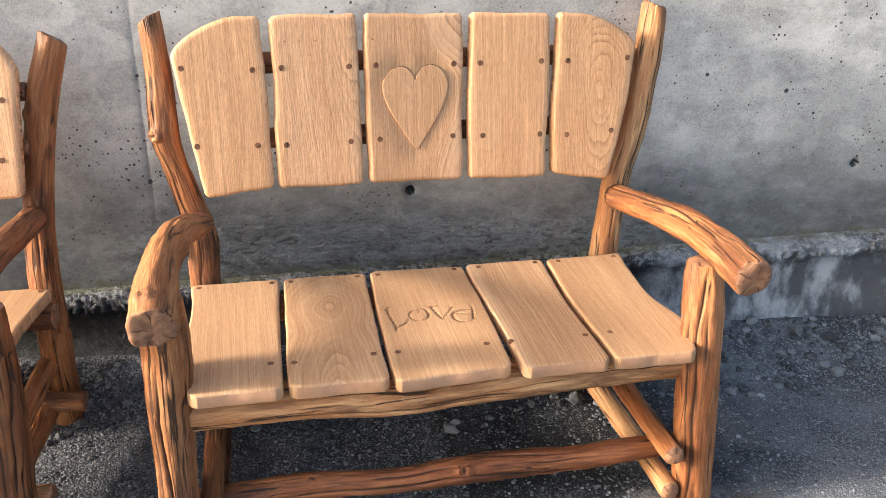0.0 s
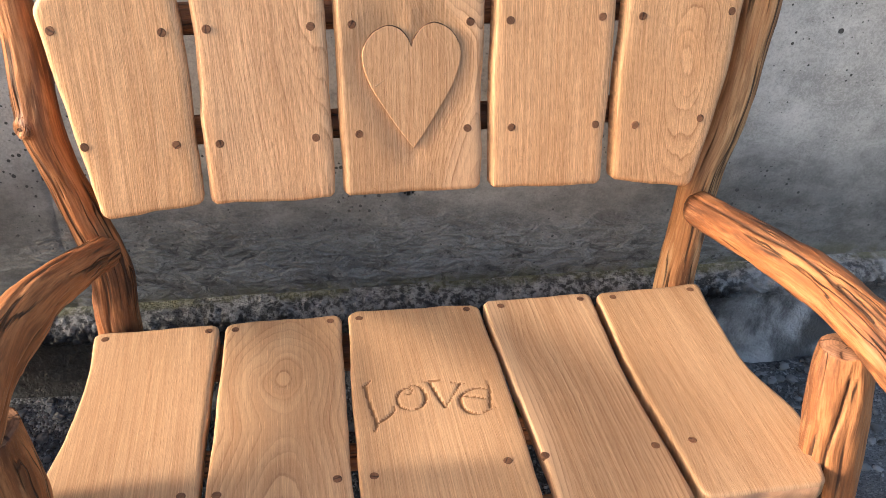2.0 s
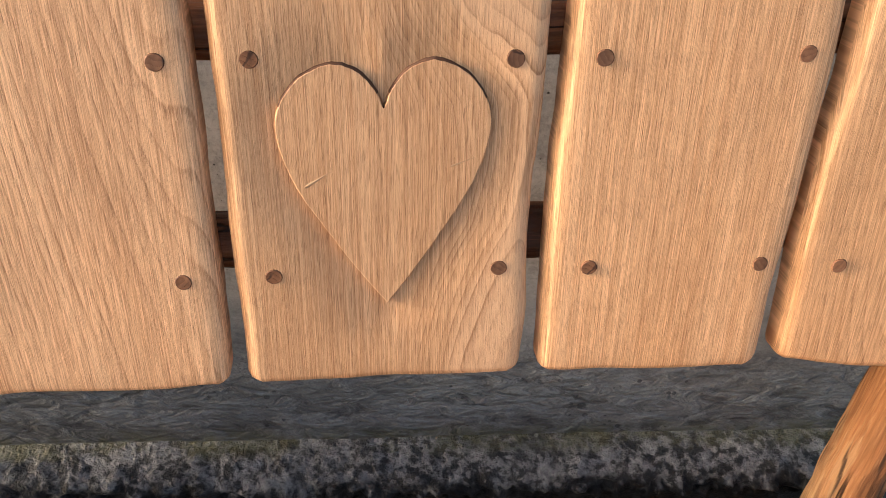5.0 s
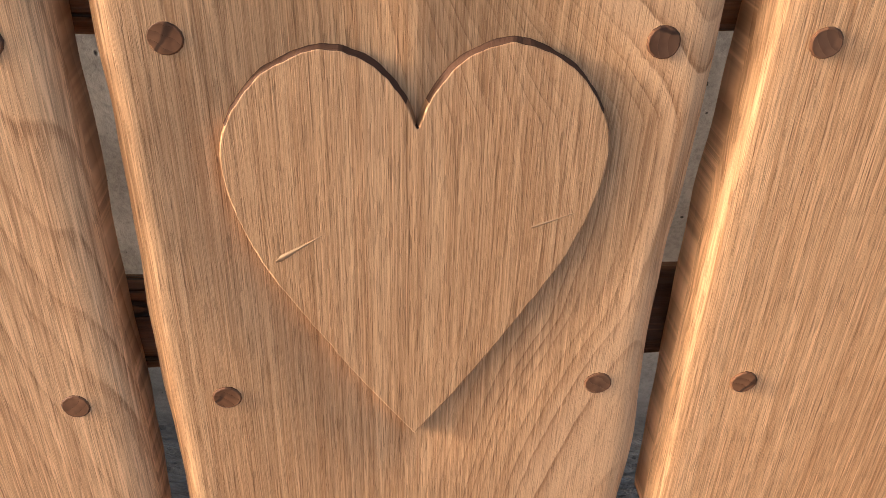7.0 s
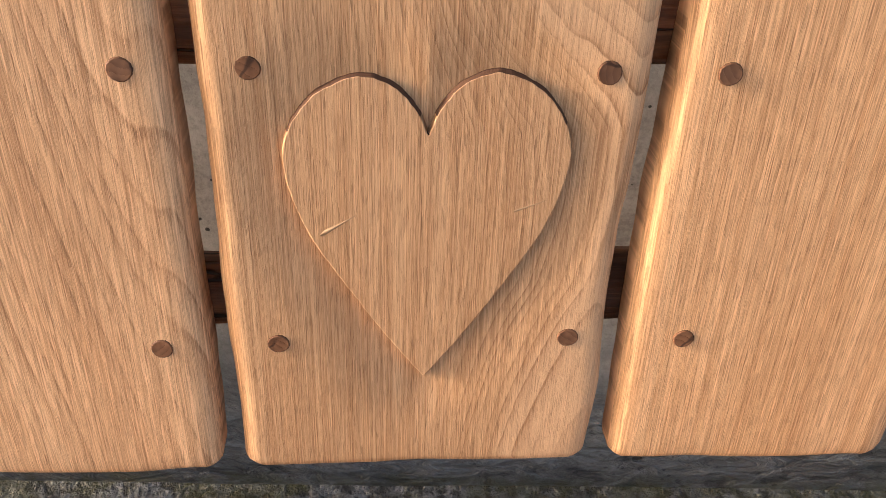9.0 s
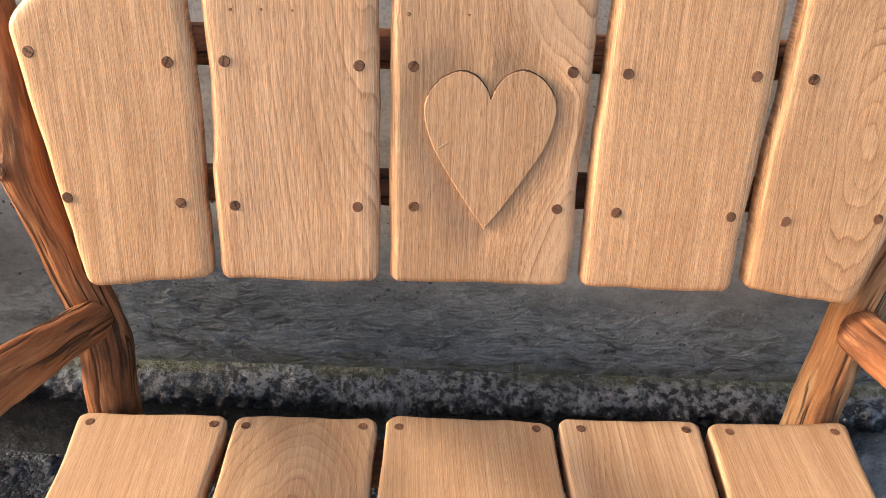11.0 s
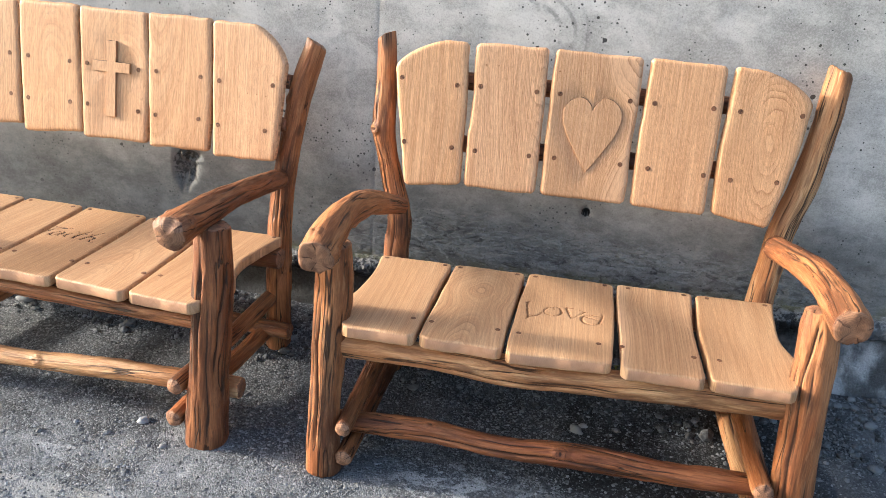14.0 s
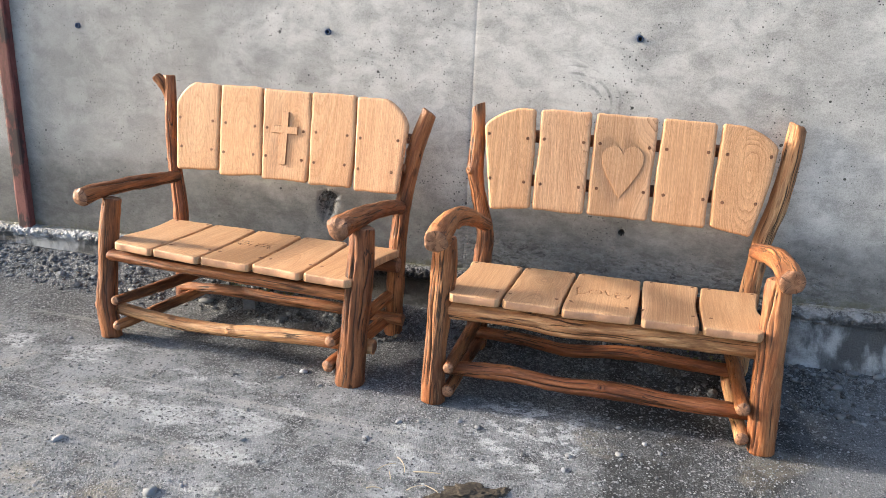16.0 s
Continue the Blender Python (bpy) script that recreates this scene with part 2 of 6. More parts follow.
def concrete(name, pale, dark, stain, pits=1.0, damp_shade=None):
    """Cast concrete: cloudy tone, streaks, air holes, splashes of lime."""
    n = Nodes(name)
    p = n.position()
    cloud = n.noise(n.stretch(p, (1.1, 1.1, 1.6)), 1.6, 6.0, 0.6, 0.4)
    patchy = n.noise(n.stretch(p, (7.0, 7.0, 9.0), (3, 0, 8)), 1.0, 4.0, 0.58, 0.5)
    mottle = n.noise(n.stretch(p, (6.0, 6.0, 11.0)), 1.0, 9.0, 0.70, 0.3)
    grit = n.noise(p, 210.0, 4.0, 0.8)
    run = n.noise(n.stretch(p, (5.0, 5.0, 0.8)), 1.0, 4.0, 0.6)
    c = n.mix(n.span(cloud, 0.32, 0.68), dark, pale)
    c = n.mix(n.math('MULTIPLY', n.span(mottle, 0.42, 0.64), 0.58), c, stain)
    c = n.mix(n.math('MULTIPLY', n.span(run, 0.52, 0.72), 0.28), c, stain)
    c = n.mix(n.math('MULTIPLY', n.span(patchy, 0.52, 0.66), 0.30), c, stain)
    c = n.mix(n.math('MULTIPLY', n.span(patchy, 0.48, 0.36), 0.30), c, tuple(v * 1.15 for v in pale))
    c = n.mix(n.math('MULTIPLY', n.span(grit, 0.46, 0.62), 0.24), c, tuple(v * 1.25 for v in pale))
    c = n.mix(n.math('MULTIPLY', n.span(grit, 0.47, 0.36), 0.30), c, tuple(v * 0.7 for v in stain))
    crowd = n.span(n.noise(p, 5.0, 3.0, 0.6), 0.36, 0.64, 0.25, 1.15)
    pit = 0.0
    for scale, power, most, axis in ((20.0, 4.0, 0.17, 0), (44.0, 3.2, 0.27, 1), (90.0, 3.2, 0.34, 2)):
        near = n.math('ADD', n.voronoi(n.add(p, n.triple(scale, 0.0, 0.0)), scale), n.math('MULTIPLY_ADD', n.noise(p, scale * 3.0, 2.0), 0.16, -0.08))
        size = n.node("ShaderNodeSeparateXYZ", Vector=n.voronoi(n.add(p, n.triple(scale, 0.0, 0.0)), scale, output="Color")).outputs[axis]
        reach = n.math('MULTIPLY', n.math('POWER', size, power), n.math('MULTIPLY', crowd, most))
        pit = n.math('MAXIMUM', pit, n.span(n.math('SUBTRACT', near, reach), 0.012, -0.012))
    c = n.mix(n.math('MULTIPLY', pit, 0.92 * pits), c, (0.030, 0.029, 0.028))
    fleck = n.span(n.noise(p, 46.0, 5.0, 0.7), 0.665, 0.72)
    c = n.mix(n.math('MULTIPLY', fleck, 0.6), c, (0.62, 0.62, 0.60))
    if damp_shade is not None:
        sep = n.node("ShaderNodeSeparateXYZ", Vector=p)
        # Stain tone grows towards the wall's left end.
        left_dark = n.span(n.math('ADD', sep.outputs[0], n.math('MULTIPLY_ADD', cloud, 2.4, -1.2)), -1.1, -2.3)
        c = n.mix(n.math('MULTIPLY', left_dark, 0.42), c, stain)
        # Low wall darker: moisture stain plus bench shade, both put into its colour.
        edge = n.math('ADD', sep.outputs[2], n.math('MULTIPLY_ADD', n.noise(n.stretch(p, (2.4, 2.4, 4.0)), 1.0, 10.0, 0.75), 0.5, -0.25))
        wet_shade = n.span(edge, damp_shade + 0.22, damp_shade - 0.10)
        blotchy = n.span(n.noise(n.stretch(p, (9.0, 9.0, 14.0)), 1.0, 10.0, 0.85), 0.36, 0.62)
        c = n.mix(n.math('MULTIPLY', wet_shade, n.math('MULTIPLY_ADD', blotchy, 0.22, 0.66)), c, (0.056, 0.057, 0.058))
        scale = n.noise(n.stretch(p, (22.0, 22.0, 52.0), (2, 0, 5)), 1.0, 4.0, 0.60, 0.7)
        flake = n.math('MAXIMUM', n.math('MULTIPLY', n.span(scale, 0.52, 0.60), n.span(n.noise(p, 120.0, 3.0, 0.6), 0.36, 0.55)), n.math('MULTIPLY', n.span(n.noise(n.stretch(p, (70.0, 70.0, 120.0)), 1.0, 3.0, 0.6), 0.56, 0.62), 0.7))
        low = n.span(n.math('ADD', sep.outputs[2], n.math('MULTIPLY_ADD', n.noise(n.stretch(p, (3.0, 3.0, 5.0), (9, 0, 0)), 1.0, 6.0, 0.7), 0.30, -0.15)), 0.52, 0.40)
        low = n.math('MULTIPLY', low, n.math('MULTIPLY', n.span(sep.outputs[0], -0.95, -0.6), n.span(sep.outputs[0], 1.1, 0.6)))
        c = n.mix(n.math('MULTIPLY', n.math('MULTIPLY', flake, n.math('MULTIPLY_ADD', low, 0.75, 0.25)), n.math('MULTIPLY', wet_shade, 0.80)), c, (0.215, 0.226, 0.228))
        c = n.mix(n.math('MULTIPLY', n.math('MULTIPLY', n.span(scale, 0.46, 0.34), low), 0.65), c, (0.014, 0.014, 0.014))
        crust = n.math('MULTIPLY', scale, low)
        above = n.math('SUBTRACT', n.math('SUBTRACT', sep.outputs[2], n.math('MULTIPLY', sep.outputs[0], 0.036)), 0.318)
        moss = n.math('MULTIPLY', n.span(n.math('ADD', above, n.math('MULTIPLY', mottle, 0.08)), 0.075, 0.045), n.span(n.noise(p, 17.0, 6.0, 0.7), 0.42, 0.56))
        c = n.mix(n.math('MULTIPLY', moss, 0.60), c, (0.080, 0.078, 0.034))
        bx, bz = n.math('MULTIPLY', n.math('ADD', sep.outputs[0], 1.395), 18.0), n.math('MULTIPLY', n.math('SUBTRACT', sep.outputs[2], 0.528), 13.5)
        broken = n.math('ADD', n.math('SQRT', n.math('ADD', n.math('MULTIPLY', bx, bx), n.math('MULTIPLY', bz, bz))), n.math('MULTIPLY_ADD', n.noise(p, 26.0, 5.0, 0.7), 1.4, -0.7))
        core = n.mix(n.span(n.noise(p, 70.0, 4.0, 0.7), 0.42, 0.58), (0.035, 0.034, 0.033), (0.20, 0.197, 0.19))
        c = n.mix(n.math('MULTIPLY', n.span(broken, 1.0, 0.82), 0.9), c, core)
        rx, rz = n.math('ADD', sep.outputs[0], 0.255), n.math('SUBTRACT', sep.outputs[2], 1.095)
        reach = n.math('SQRT', n.math('ADD', n.math('MULTIPLY', rx, rx), n.math('MULTIPLY', n.math('MULTIPLY', rz, rz), 1.7)))
        wipe = n.span(n.math('SINE', n.math('MULTIPLY', n.math('ADD', reach, n.math('MULTIPLY', mottle, 0.03)), 150.0)), 0.2, 0.9)
        wipe = n.math('MULTIPLY', wipe, n.math('MULTIPLY', n.span(n.math('ABSOLUTE', n.math('SUBTRACT', reach, 0.150)), 0.070, 0.045), n.span(n.math('MULTIPLY_ADD', rx, 1.6, rz), 0.06, 0.13)))
        c = n.mix(n.math('MULTIPLY', n.math('MULTIPLY', wipe, n.span(n.noise(p, 11.0, 6.0, 0.75), 0.40, 0.56)), 0.50), c, (0.10, 0.10, 0.098))
    h = n.math('ADD', n.math('MULTIPLY', mottle, 0.5), n.math('ADD', n.math('MULTIPLY', grit, 0.35), n.math('MULTIPLY', pit, -1.2)))
    fine = n.bump(h, 0.55, 0.003)
    return n.done(c, n.math('MULTIPLY_ADD', wet_shade, -0.32, 0.85) if damp_shade is not None else 0.85, n.bump(crust, 0.9, 0.016, fine) if damp_shade is not None else fine, 0.35)


def rough_concrete(name):
    """Broken footing concrete with dark slime and painted shade below, lime on the lip and a little moss."""
    n = Nodes(name)
    p = n.position()
    big = n.noise(n.stretch(p, (3.0, 3.0, 6.0)), 1.0, 6.0, 0.65)
    mid = n.noise(p, 26.0, 6.0, 0.7)
    grit = n.noise(p, 150.0, 3.0, 0.6)
    sep = n.node("ShaderNodeSeparateXYZ", Vector=p)
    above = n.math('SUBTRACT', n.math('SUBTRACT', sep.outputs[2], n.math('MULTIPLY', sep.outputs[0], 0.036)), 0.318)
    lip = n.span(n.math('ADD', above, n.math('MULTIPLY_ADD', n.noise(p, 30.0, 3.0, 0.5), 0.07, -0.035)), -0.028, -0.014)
    # Face below the lip near-black: slime, plus the overhang's shade put into the colour.
    slime_shade = n.mix(n.span(big, 0.35, 0.65), (0.010, 0.010, 0.011), (0.034, 0.034, 0.035))
    slime_shade = n.mix(n.math('MULTIPLY', n.span(mid, 0.5, 0.7), 0.35), slime_shade, (0.10, 0.10, 0.10))
    # Lime wash past the benches, made paler to offset the bench's deep shadow.
    past = n.span(n.math('ADD', sep.outputs[0], n.math('MULTIPLY_ADD', big, 0.5, -0.25)), 0.62, 0.86)
    past = n.math('MAXIMUM', past, n.span(n.math('ADD', sep.outputs[0], n.math('MULTIPLY_ADD', big, 0.5, -0.25)), -2.15, -2.4))
    wash = n.noise(n.stretch(p, (9.0, 9.0, 4.5), (4, 0, 0)), 1.0, 5.0, 0.60)
    crumb = n.mix(n.span(n.noise(p, 75.0, 4.0, 0.62), 0.42, 0.60), (0.030, 0.030, 0.031), (0.25, 0.25, 0.25))
    crumb = n.mix(n.math('MULTIPLY', n.span(big, 0.44, 0.64), 0.50), crumb, (0.075, 0.074, 0.072))
    crumb = n.mix(n.math('MULTIPLY', past, n.span(wash, 0.40, 0.58, 0.1, 0.7)), crumb, (0.40, 0.405, 0.415))
    crumb = n.mix(n.math('MULTIPLY', n.span(n.noise(p, 38.0, 3.0, 0.5), 0.56, 0.64), 0.6), crumb, (0.36, 0.36, 0.358))
    wash_lift = n.mix(n.span(wash, 0.42, 0.62), (0.100, 0.103, 0.108), (0.56, 0.57, 0.59))
    c = n.mix(lip, n.mix(n.math('MULTIPLY', past, 0.85), slime_shade, wash_lift), crumb)
    back = n.span(n.math('ADD', sep.outputs[1], n.math('MULTIPLY_ADD', mid, 0.03, -0.015)), 0.615, 0.636)
    moss = n.math('MULTIPLY', n.math('MULTIPLY', back, lip), n.span(n.noise(n.stretch(p, (6.0, 6.0, 6.0)), 1.0, 6.0, 0.75), 0.40, 0.56))
    c = n.mix(n.math('MULTIPLY', moss, 0.7), c, (0.095, 0.092, 0.036))
    lime = n.span(n.noise(n.stretch(p, (4.0, 4.0, 1.6), (7, 0, 0)), 1.0, 9.0, 0.75), 0.59, 0.64)
    c = n.mix(n.math('MULTIPLY', lime, 0.40), c, (0.46, 0.45, 0.43))
    h = n.math('ADD', mid, n.math('MULTIPLY', grit, 0.5))
    return n.done(c, n.math('MULTIPLY_ADD', mid, 0.5, 0.34), n.bump(h, 1.0, 0.016), 0.45)


def ground_grit(name):
    """Hard-packed grey grit with pale cement dust and a darker patch of ground."""
    n = Nodes(name)
    p = n.position()
    big = n.noise(p, 1.3, 6.0, 0.6, 0.3)
    mid = n.noise(p, 6.5, 6.0, 0.68)
    grit = n.noise(p, 170.0, 5.0, 0.8)
    cell = n.voronoi(p, 210.0)
    colour = n.node("ShaderNodeSeparateXYZ", Vector=n.voronoi(p, 210.0, output="Color")).outputs
    c = n.mix(n.span(big, 0.35, 0.65), (0.044, 0.046, 0.049), (0.092, 0.095, 0.100))
    c = n.mix(n.math('MULTIPLY', n.span(mid, 0.45, 0.72), 0.55), c, (0.148, 0.153, 0.160))
    c = n.mix(n.math('MULTIPLY', n.span(colour[0], 0.55, 0.95), 0.75), c, (0.29, 0.298, 0.310))
    c = n.mix(n.math('MULTIPLY', n.span(grit, 0.44, 0.34), 0.6), c, (0.020, 0.020, 0.022))
    c = n.mix(n.math('MULTIPLY', n.span(colour[1], 0.70, 0.95), 0.65), c, (0.022, 0.022, 0.024))
    sep = n.node("ShaderNodeSeparateXYZ", Vector=p)
    ragged = n.math('MULTIPLY_ADD', n.noise(p, 3.0, 5.0, 0.65), 0.5, -0.25)
    lee = n.math('MULTIPLY', n.span(n.math('ADD', sep.outputs[0], ragged), 0.12, -0.06), n.span(n.math('ADD', sep.outputs[1], ragged), 0.05, -0.30))
    far = n.math('ADD', n.math('SQRT', n.math('ADD', n.math('MULTIPLY', n.math('ADD', sep.outputs[0], 1.0), n.math('ADD', sep.outputs[0], 1.0)), n.math('MULTIPLY', sep.outputs[1], sep.outputs[1]))), n.math('MULTIPLY_ADD', big, 4.0, -2.0))
    lee = n.math('MULTIPLY', lee, n.span(far, 3.6, 2.2))
    film = n.span(n.noise(p, 5.0, 7.0, 0.7), 0.34, 0.62)
    c = n.mix(n.math('MULTIPLY', n.math('MULTIPLY', film, lee), 0.72), c, (0.265, 0.272, 0.284))
    dust = n.math('MULTIPLY', n.span(n.noise(n.stretch(p, (2.4, 4.0, 1.0)), 1.0, 7.0, 0.68, 0.3), 0.53, 0.61), lee)
    c = n.mix(n.math('MULTIPLY', dust, n.span(n.noise(p, 55.0, 4.0, 0.7), 0.40, 0.58, 0.30, 0.85)), c, (0.38, 0.388, 0.40))
    track = n.math('MULTIPLY', n.span(n.noise(n.stretch(p, (0.35, 13.0, 1.0)), 1.0, 3.0, 0.5, 0.6), 0.60, 0.68), n.math('MULTIPLY', n.span(sep.outputs[1], 0.42, 0.25), n.span(far, 3.6, 2.2)))
    c = n.mix(n.math('MULTIPLY', track, 0.40), c, (0.36, 0.355, 0.34))
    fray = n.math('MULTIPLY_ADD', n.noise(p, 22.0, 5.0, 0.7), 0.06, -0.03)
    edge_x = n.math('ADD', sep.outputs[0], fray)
    # Darker ground under the heart bench and out in front of it.
    dark_patch = n.math('MULTIPLY', n.span(n.math('SUBTRACT', edge_x, n.math('MULTIPLY', sep.outputs[1], -0.12)), 0.055, 0.095), n.math('MULTIPLY', n.span(sep.outputs[1], 0.56, 0.44), n.math('MULTIPLY', n.span(n.math('ADD', sep.outputs[1], ragged), -1.25, -0.75), n.span(n.math('ADD', sep.outputs[0], ragged), 1.05, 0.65))))
    c = n.mix(n.math('MULTIPLY', dark_patch, n.span(n.noise(p, 2.6, 5.0, 0.65), 0.62, 0.45, 0.22, 0.80)), c, (0.022, 0.022, 0.022))
    # Right of the bench, paler patches put in to offset its deep shadow.
    shadow_lift = n.math('MULTIPLY', n.span(n.math('ADD', sep.outputs[0], ragged), 0.62, 0.85), n.span(n.noise(p, 3.4, 5.0, 0.6), 0.38, 0.60))
    c = n.mix(n.math('MULTIPLY', shadow_lift, 0.60), c, (0.185, 0.192, 0.205))
    spill = n.math('MULTIPLY', n.math('MULTIPLY', n.span(edge_x, 0.035, 0.015), n.span(edge_x, -0.50, -0.25)), n.math('MULTIPLY', n.span(sep.outputs[1], -0.70, -0.45), n.span(sep.outputs[1], 0.08, -0.10)))
    flaky = n.span(n.noise(n.stretch(p, (9.0, 13.0, 1.0), (3, 1, 0)), 1.0, 9.0, 0.75), 0.50, 0.56)
    c = n.mix(n.math('MULTIPLY', n.math('MULTIPLY', spill, flaky), n.span(grit, 0.30, 0.55, 0.35, 0.85)), c, (0.46, 0.47, 0.48))
    tan = n.math('MULTIPLY', n.span(n.noise(p, 2.1, 4.0, 0.6), 0.56, 0.68), n.span(sep.outputs[1], 0.1, -0.2))
    c = n.mix(n.math('MULTIPLY', tan, 0.4), c, (0.28, 0.245, 0.19))
    h = n.math('ADD', n.math('MULTIPLY', mid, 0.8), n.math('ADD', n.math('MULTIPLY', grit, 0.45), n.math('MULTIPLY', cell, -0.6)))
    return n.done(c, 0.9, n.bump(h, 1.0, 0.008), 0.2)


def stone_mat(name, lo, hi):
    n = Nodes(name)
    p = n.position()
    r = n.t.nodes.new("ShaderNodeNewGeometry").outputs["Random Per Island"]
    c = n.mix(n.math('POWER', r, 2.0), lo, hi)
    m = n.noise(p, 90.0, 4.0, 0.65)
    c = n.mix(n.math('MULTIPLY', n.span(m, 0.4, 0.7), 0.4), c, tuple(v * 1.25 for v in hi))
    return n.done(c, 0.85, n.bump(m, 0.5, 0.002), 0.25)


def rust(name):
    n = Nodes(name)
    p = n.position()
    m = n.noise(n.stretch(p, (14, 14, 4)), 1.0, 5.0, 0.65)
    f = n.noise(p, 90.0, 4.0)
    c = n.mix(n.span(m, 0.35, 0.65), (0.090, 0.028, 0.026), (0.19, 0.072, 0.064))
    c = n.mix(n.math('MULTIPLY', n.span(f, 0.5, 0.7), 0.4), c, (0.06, 0.035, 0.03))
    c = n.mix(n.math('MULTIPLY', n.span(n.noise(n.stretch(p, (7, 7, 3.2), (3, 0, 1)), 1.0, 5.0, 0.7), 0.51, 0.58), 0.90), c, (0.036, 0.026, 0.027))
    return n.done(c, 0.75, n.bump(f, 0.4, 0.002), 0.3)


def plain(name, color, rough=0.7):
    n = Nodes(name)
    m = n.noise(n.position(), 160.0, 3.0)
    return n.done(n.mix(n.math('MULTIPLY', m, 0.5), color, tuple(v * 0.6 for v in color)), rough, None, 0.3)


SLAT = plank_wood("sanded_slat_wood", (0.69, 0.412, 0.225), (0.60, 0.332, 0.165), (0.33, 0.148, 0.063), 1.15)
SEAT = plank_wood("sanded_seat_wood", (0.64, 0.390, 0.210), (0.53, 0.298, 0.148), (0.31, 0.145, 0.064), 0.55)
LOG = log_wood("oiled_round_wood", (0.44, 0.185, 0.072), (0.26, 0.086, 0.028), (0.064, 0.023, 0.011))
LOG_RED = log_wood("red_round_wood", (0.36, 0.130, 0.047), (0.22, 0.066, 0.023), (0.058, 0.020, 0.009))
LOG_PALE = log_wood("pale_round_wood", (0.62, 0.35, 0.165), (0.44, 0.185, 0.070), (0.13, 0.050, 0.021))
LOG_DARK = log_wood("dark_round_wood", (0.30, 0.112, 0.041), (0.165, 0.055, 0.020), (0.045, 0.017, 0.009))
CUT = end_grain("cut_end_wood", (0.33, 0.170, 0.095), (0.10, 0.043, 0.026))
ENDS = end_grain("board_end_wood", (0.52, 0.285, 0.165), (0.42, 0.215, 0.120), 0.0)
PEG = end_grain("peg_end_wood", (0.215, 0.098, 0.050), (0.095, 0.038, 0.019))
CARVED_DARK = plain("deep_groove_wood", (0.075, 0.032, 0.016), 0.7)
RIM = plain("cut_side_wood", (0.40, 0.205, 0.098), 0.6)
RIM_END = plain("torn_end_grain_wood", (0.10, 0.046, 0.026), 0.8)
SCRATCH = plain("raw_scratched_wood", (0.52, 0.32, 0.18), 0.6)
CARVED = plain("carved_groove_wood", (0.33, 0.160, 0.070), 0.7)
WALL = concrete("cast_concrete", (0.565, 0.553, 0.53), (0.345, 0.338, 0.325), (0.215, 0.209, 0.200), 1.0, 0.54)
LEDGE = rough_concrete("footing_concrete")
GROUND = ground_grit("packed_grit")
STONE = stone_mat("grey_stone", (0.048, 0.050, 0.053), (0.29, 0.296, 0.306))
RUBBLE = stone_mat("dark_rubble_stone", (0.036, 0.036, 0.037), (0.21, 0.214, 0.22))
PEBBLE = stone_mat("pale_stone", (0.10, 0.104, 0.108), (0.19, 0.195, 0.20))
RUST = rust("rusted_steel")
# Near-black colour stands in for the shade inside the tie holes.
HOLE = plain("tie_hole_shadow_lining", (0.05, 0.05, 0.05), 0.9)
BLUE = plain("blue_plastic_sleeve", (0.03, 0.06, 0.13), 0.5)
STRAW = plain("dry_straw", (0.45, 0.38, 0.27), 0.8)


# ---- mesh helpers ----
def mesh_object(name, verts, faces, materials, parent=None, label="", grain=None, slots=None, smooth=True, tone=None, shade=1.0):
    me = bpy.data.meshes.new(name)
    me.from_pydata([tuple(map(float, v)) for v in verts], [], faces)
    for m in materials:
        me.materials.append(m)
    if slots is not None:
        me.polygons.foreach_set("material_index", slots)
    if smooth:
        me.polygons.foreach_set("use_smooth", [True] * len(me.polygons))
    if grain is not None:
        at = me.attributes.new("grain", 'FLOAT_VECTOR', 'POINT')
        at.data.foreach_set("vector", np.asarray(grain, dtype=np.float32).ravel())
    if tone is not None:
        me.attributes.new("tone", 'FLOAT', 'POINT').data.foreach_set("value", [tone] * len(verts))
        me.attributes.new("shade", 'FLOAT', 'POINT').data.foreach_set("value", [shade] * len(verts))
    me.update()
    ob = new(name, me)
    if parent is not None:
        ob.parent = parent
    return tagged(ob, label)


def spline(points, count):
    """A smooth run of count places through the given ones (all their columns)."""
    p = np.array(points, dtype=float)
    q = np.vstack([2 * p[0] - p[1], p, 2 * p[-1] - p[-2]])
    out = []
    for s in np.linspace(0, len(p) - 1, count):
        i = min(int(s), len(p) - 2)
        t = s - i
        a, b, c, d = q[i], q[i + 1], q[i + 2], q[i + 3]
        out.append(0.5 * (2 * b + (c - a) * t + (2 * a - 5 * b + 4 * c - d) * t * t + (3 * b - a - 3 * c + d) * t ** 3))
    return np.array(out)


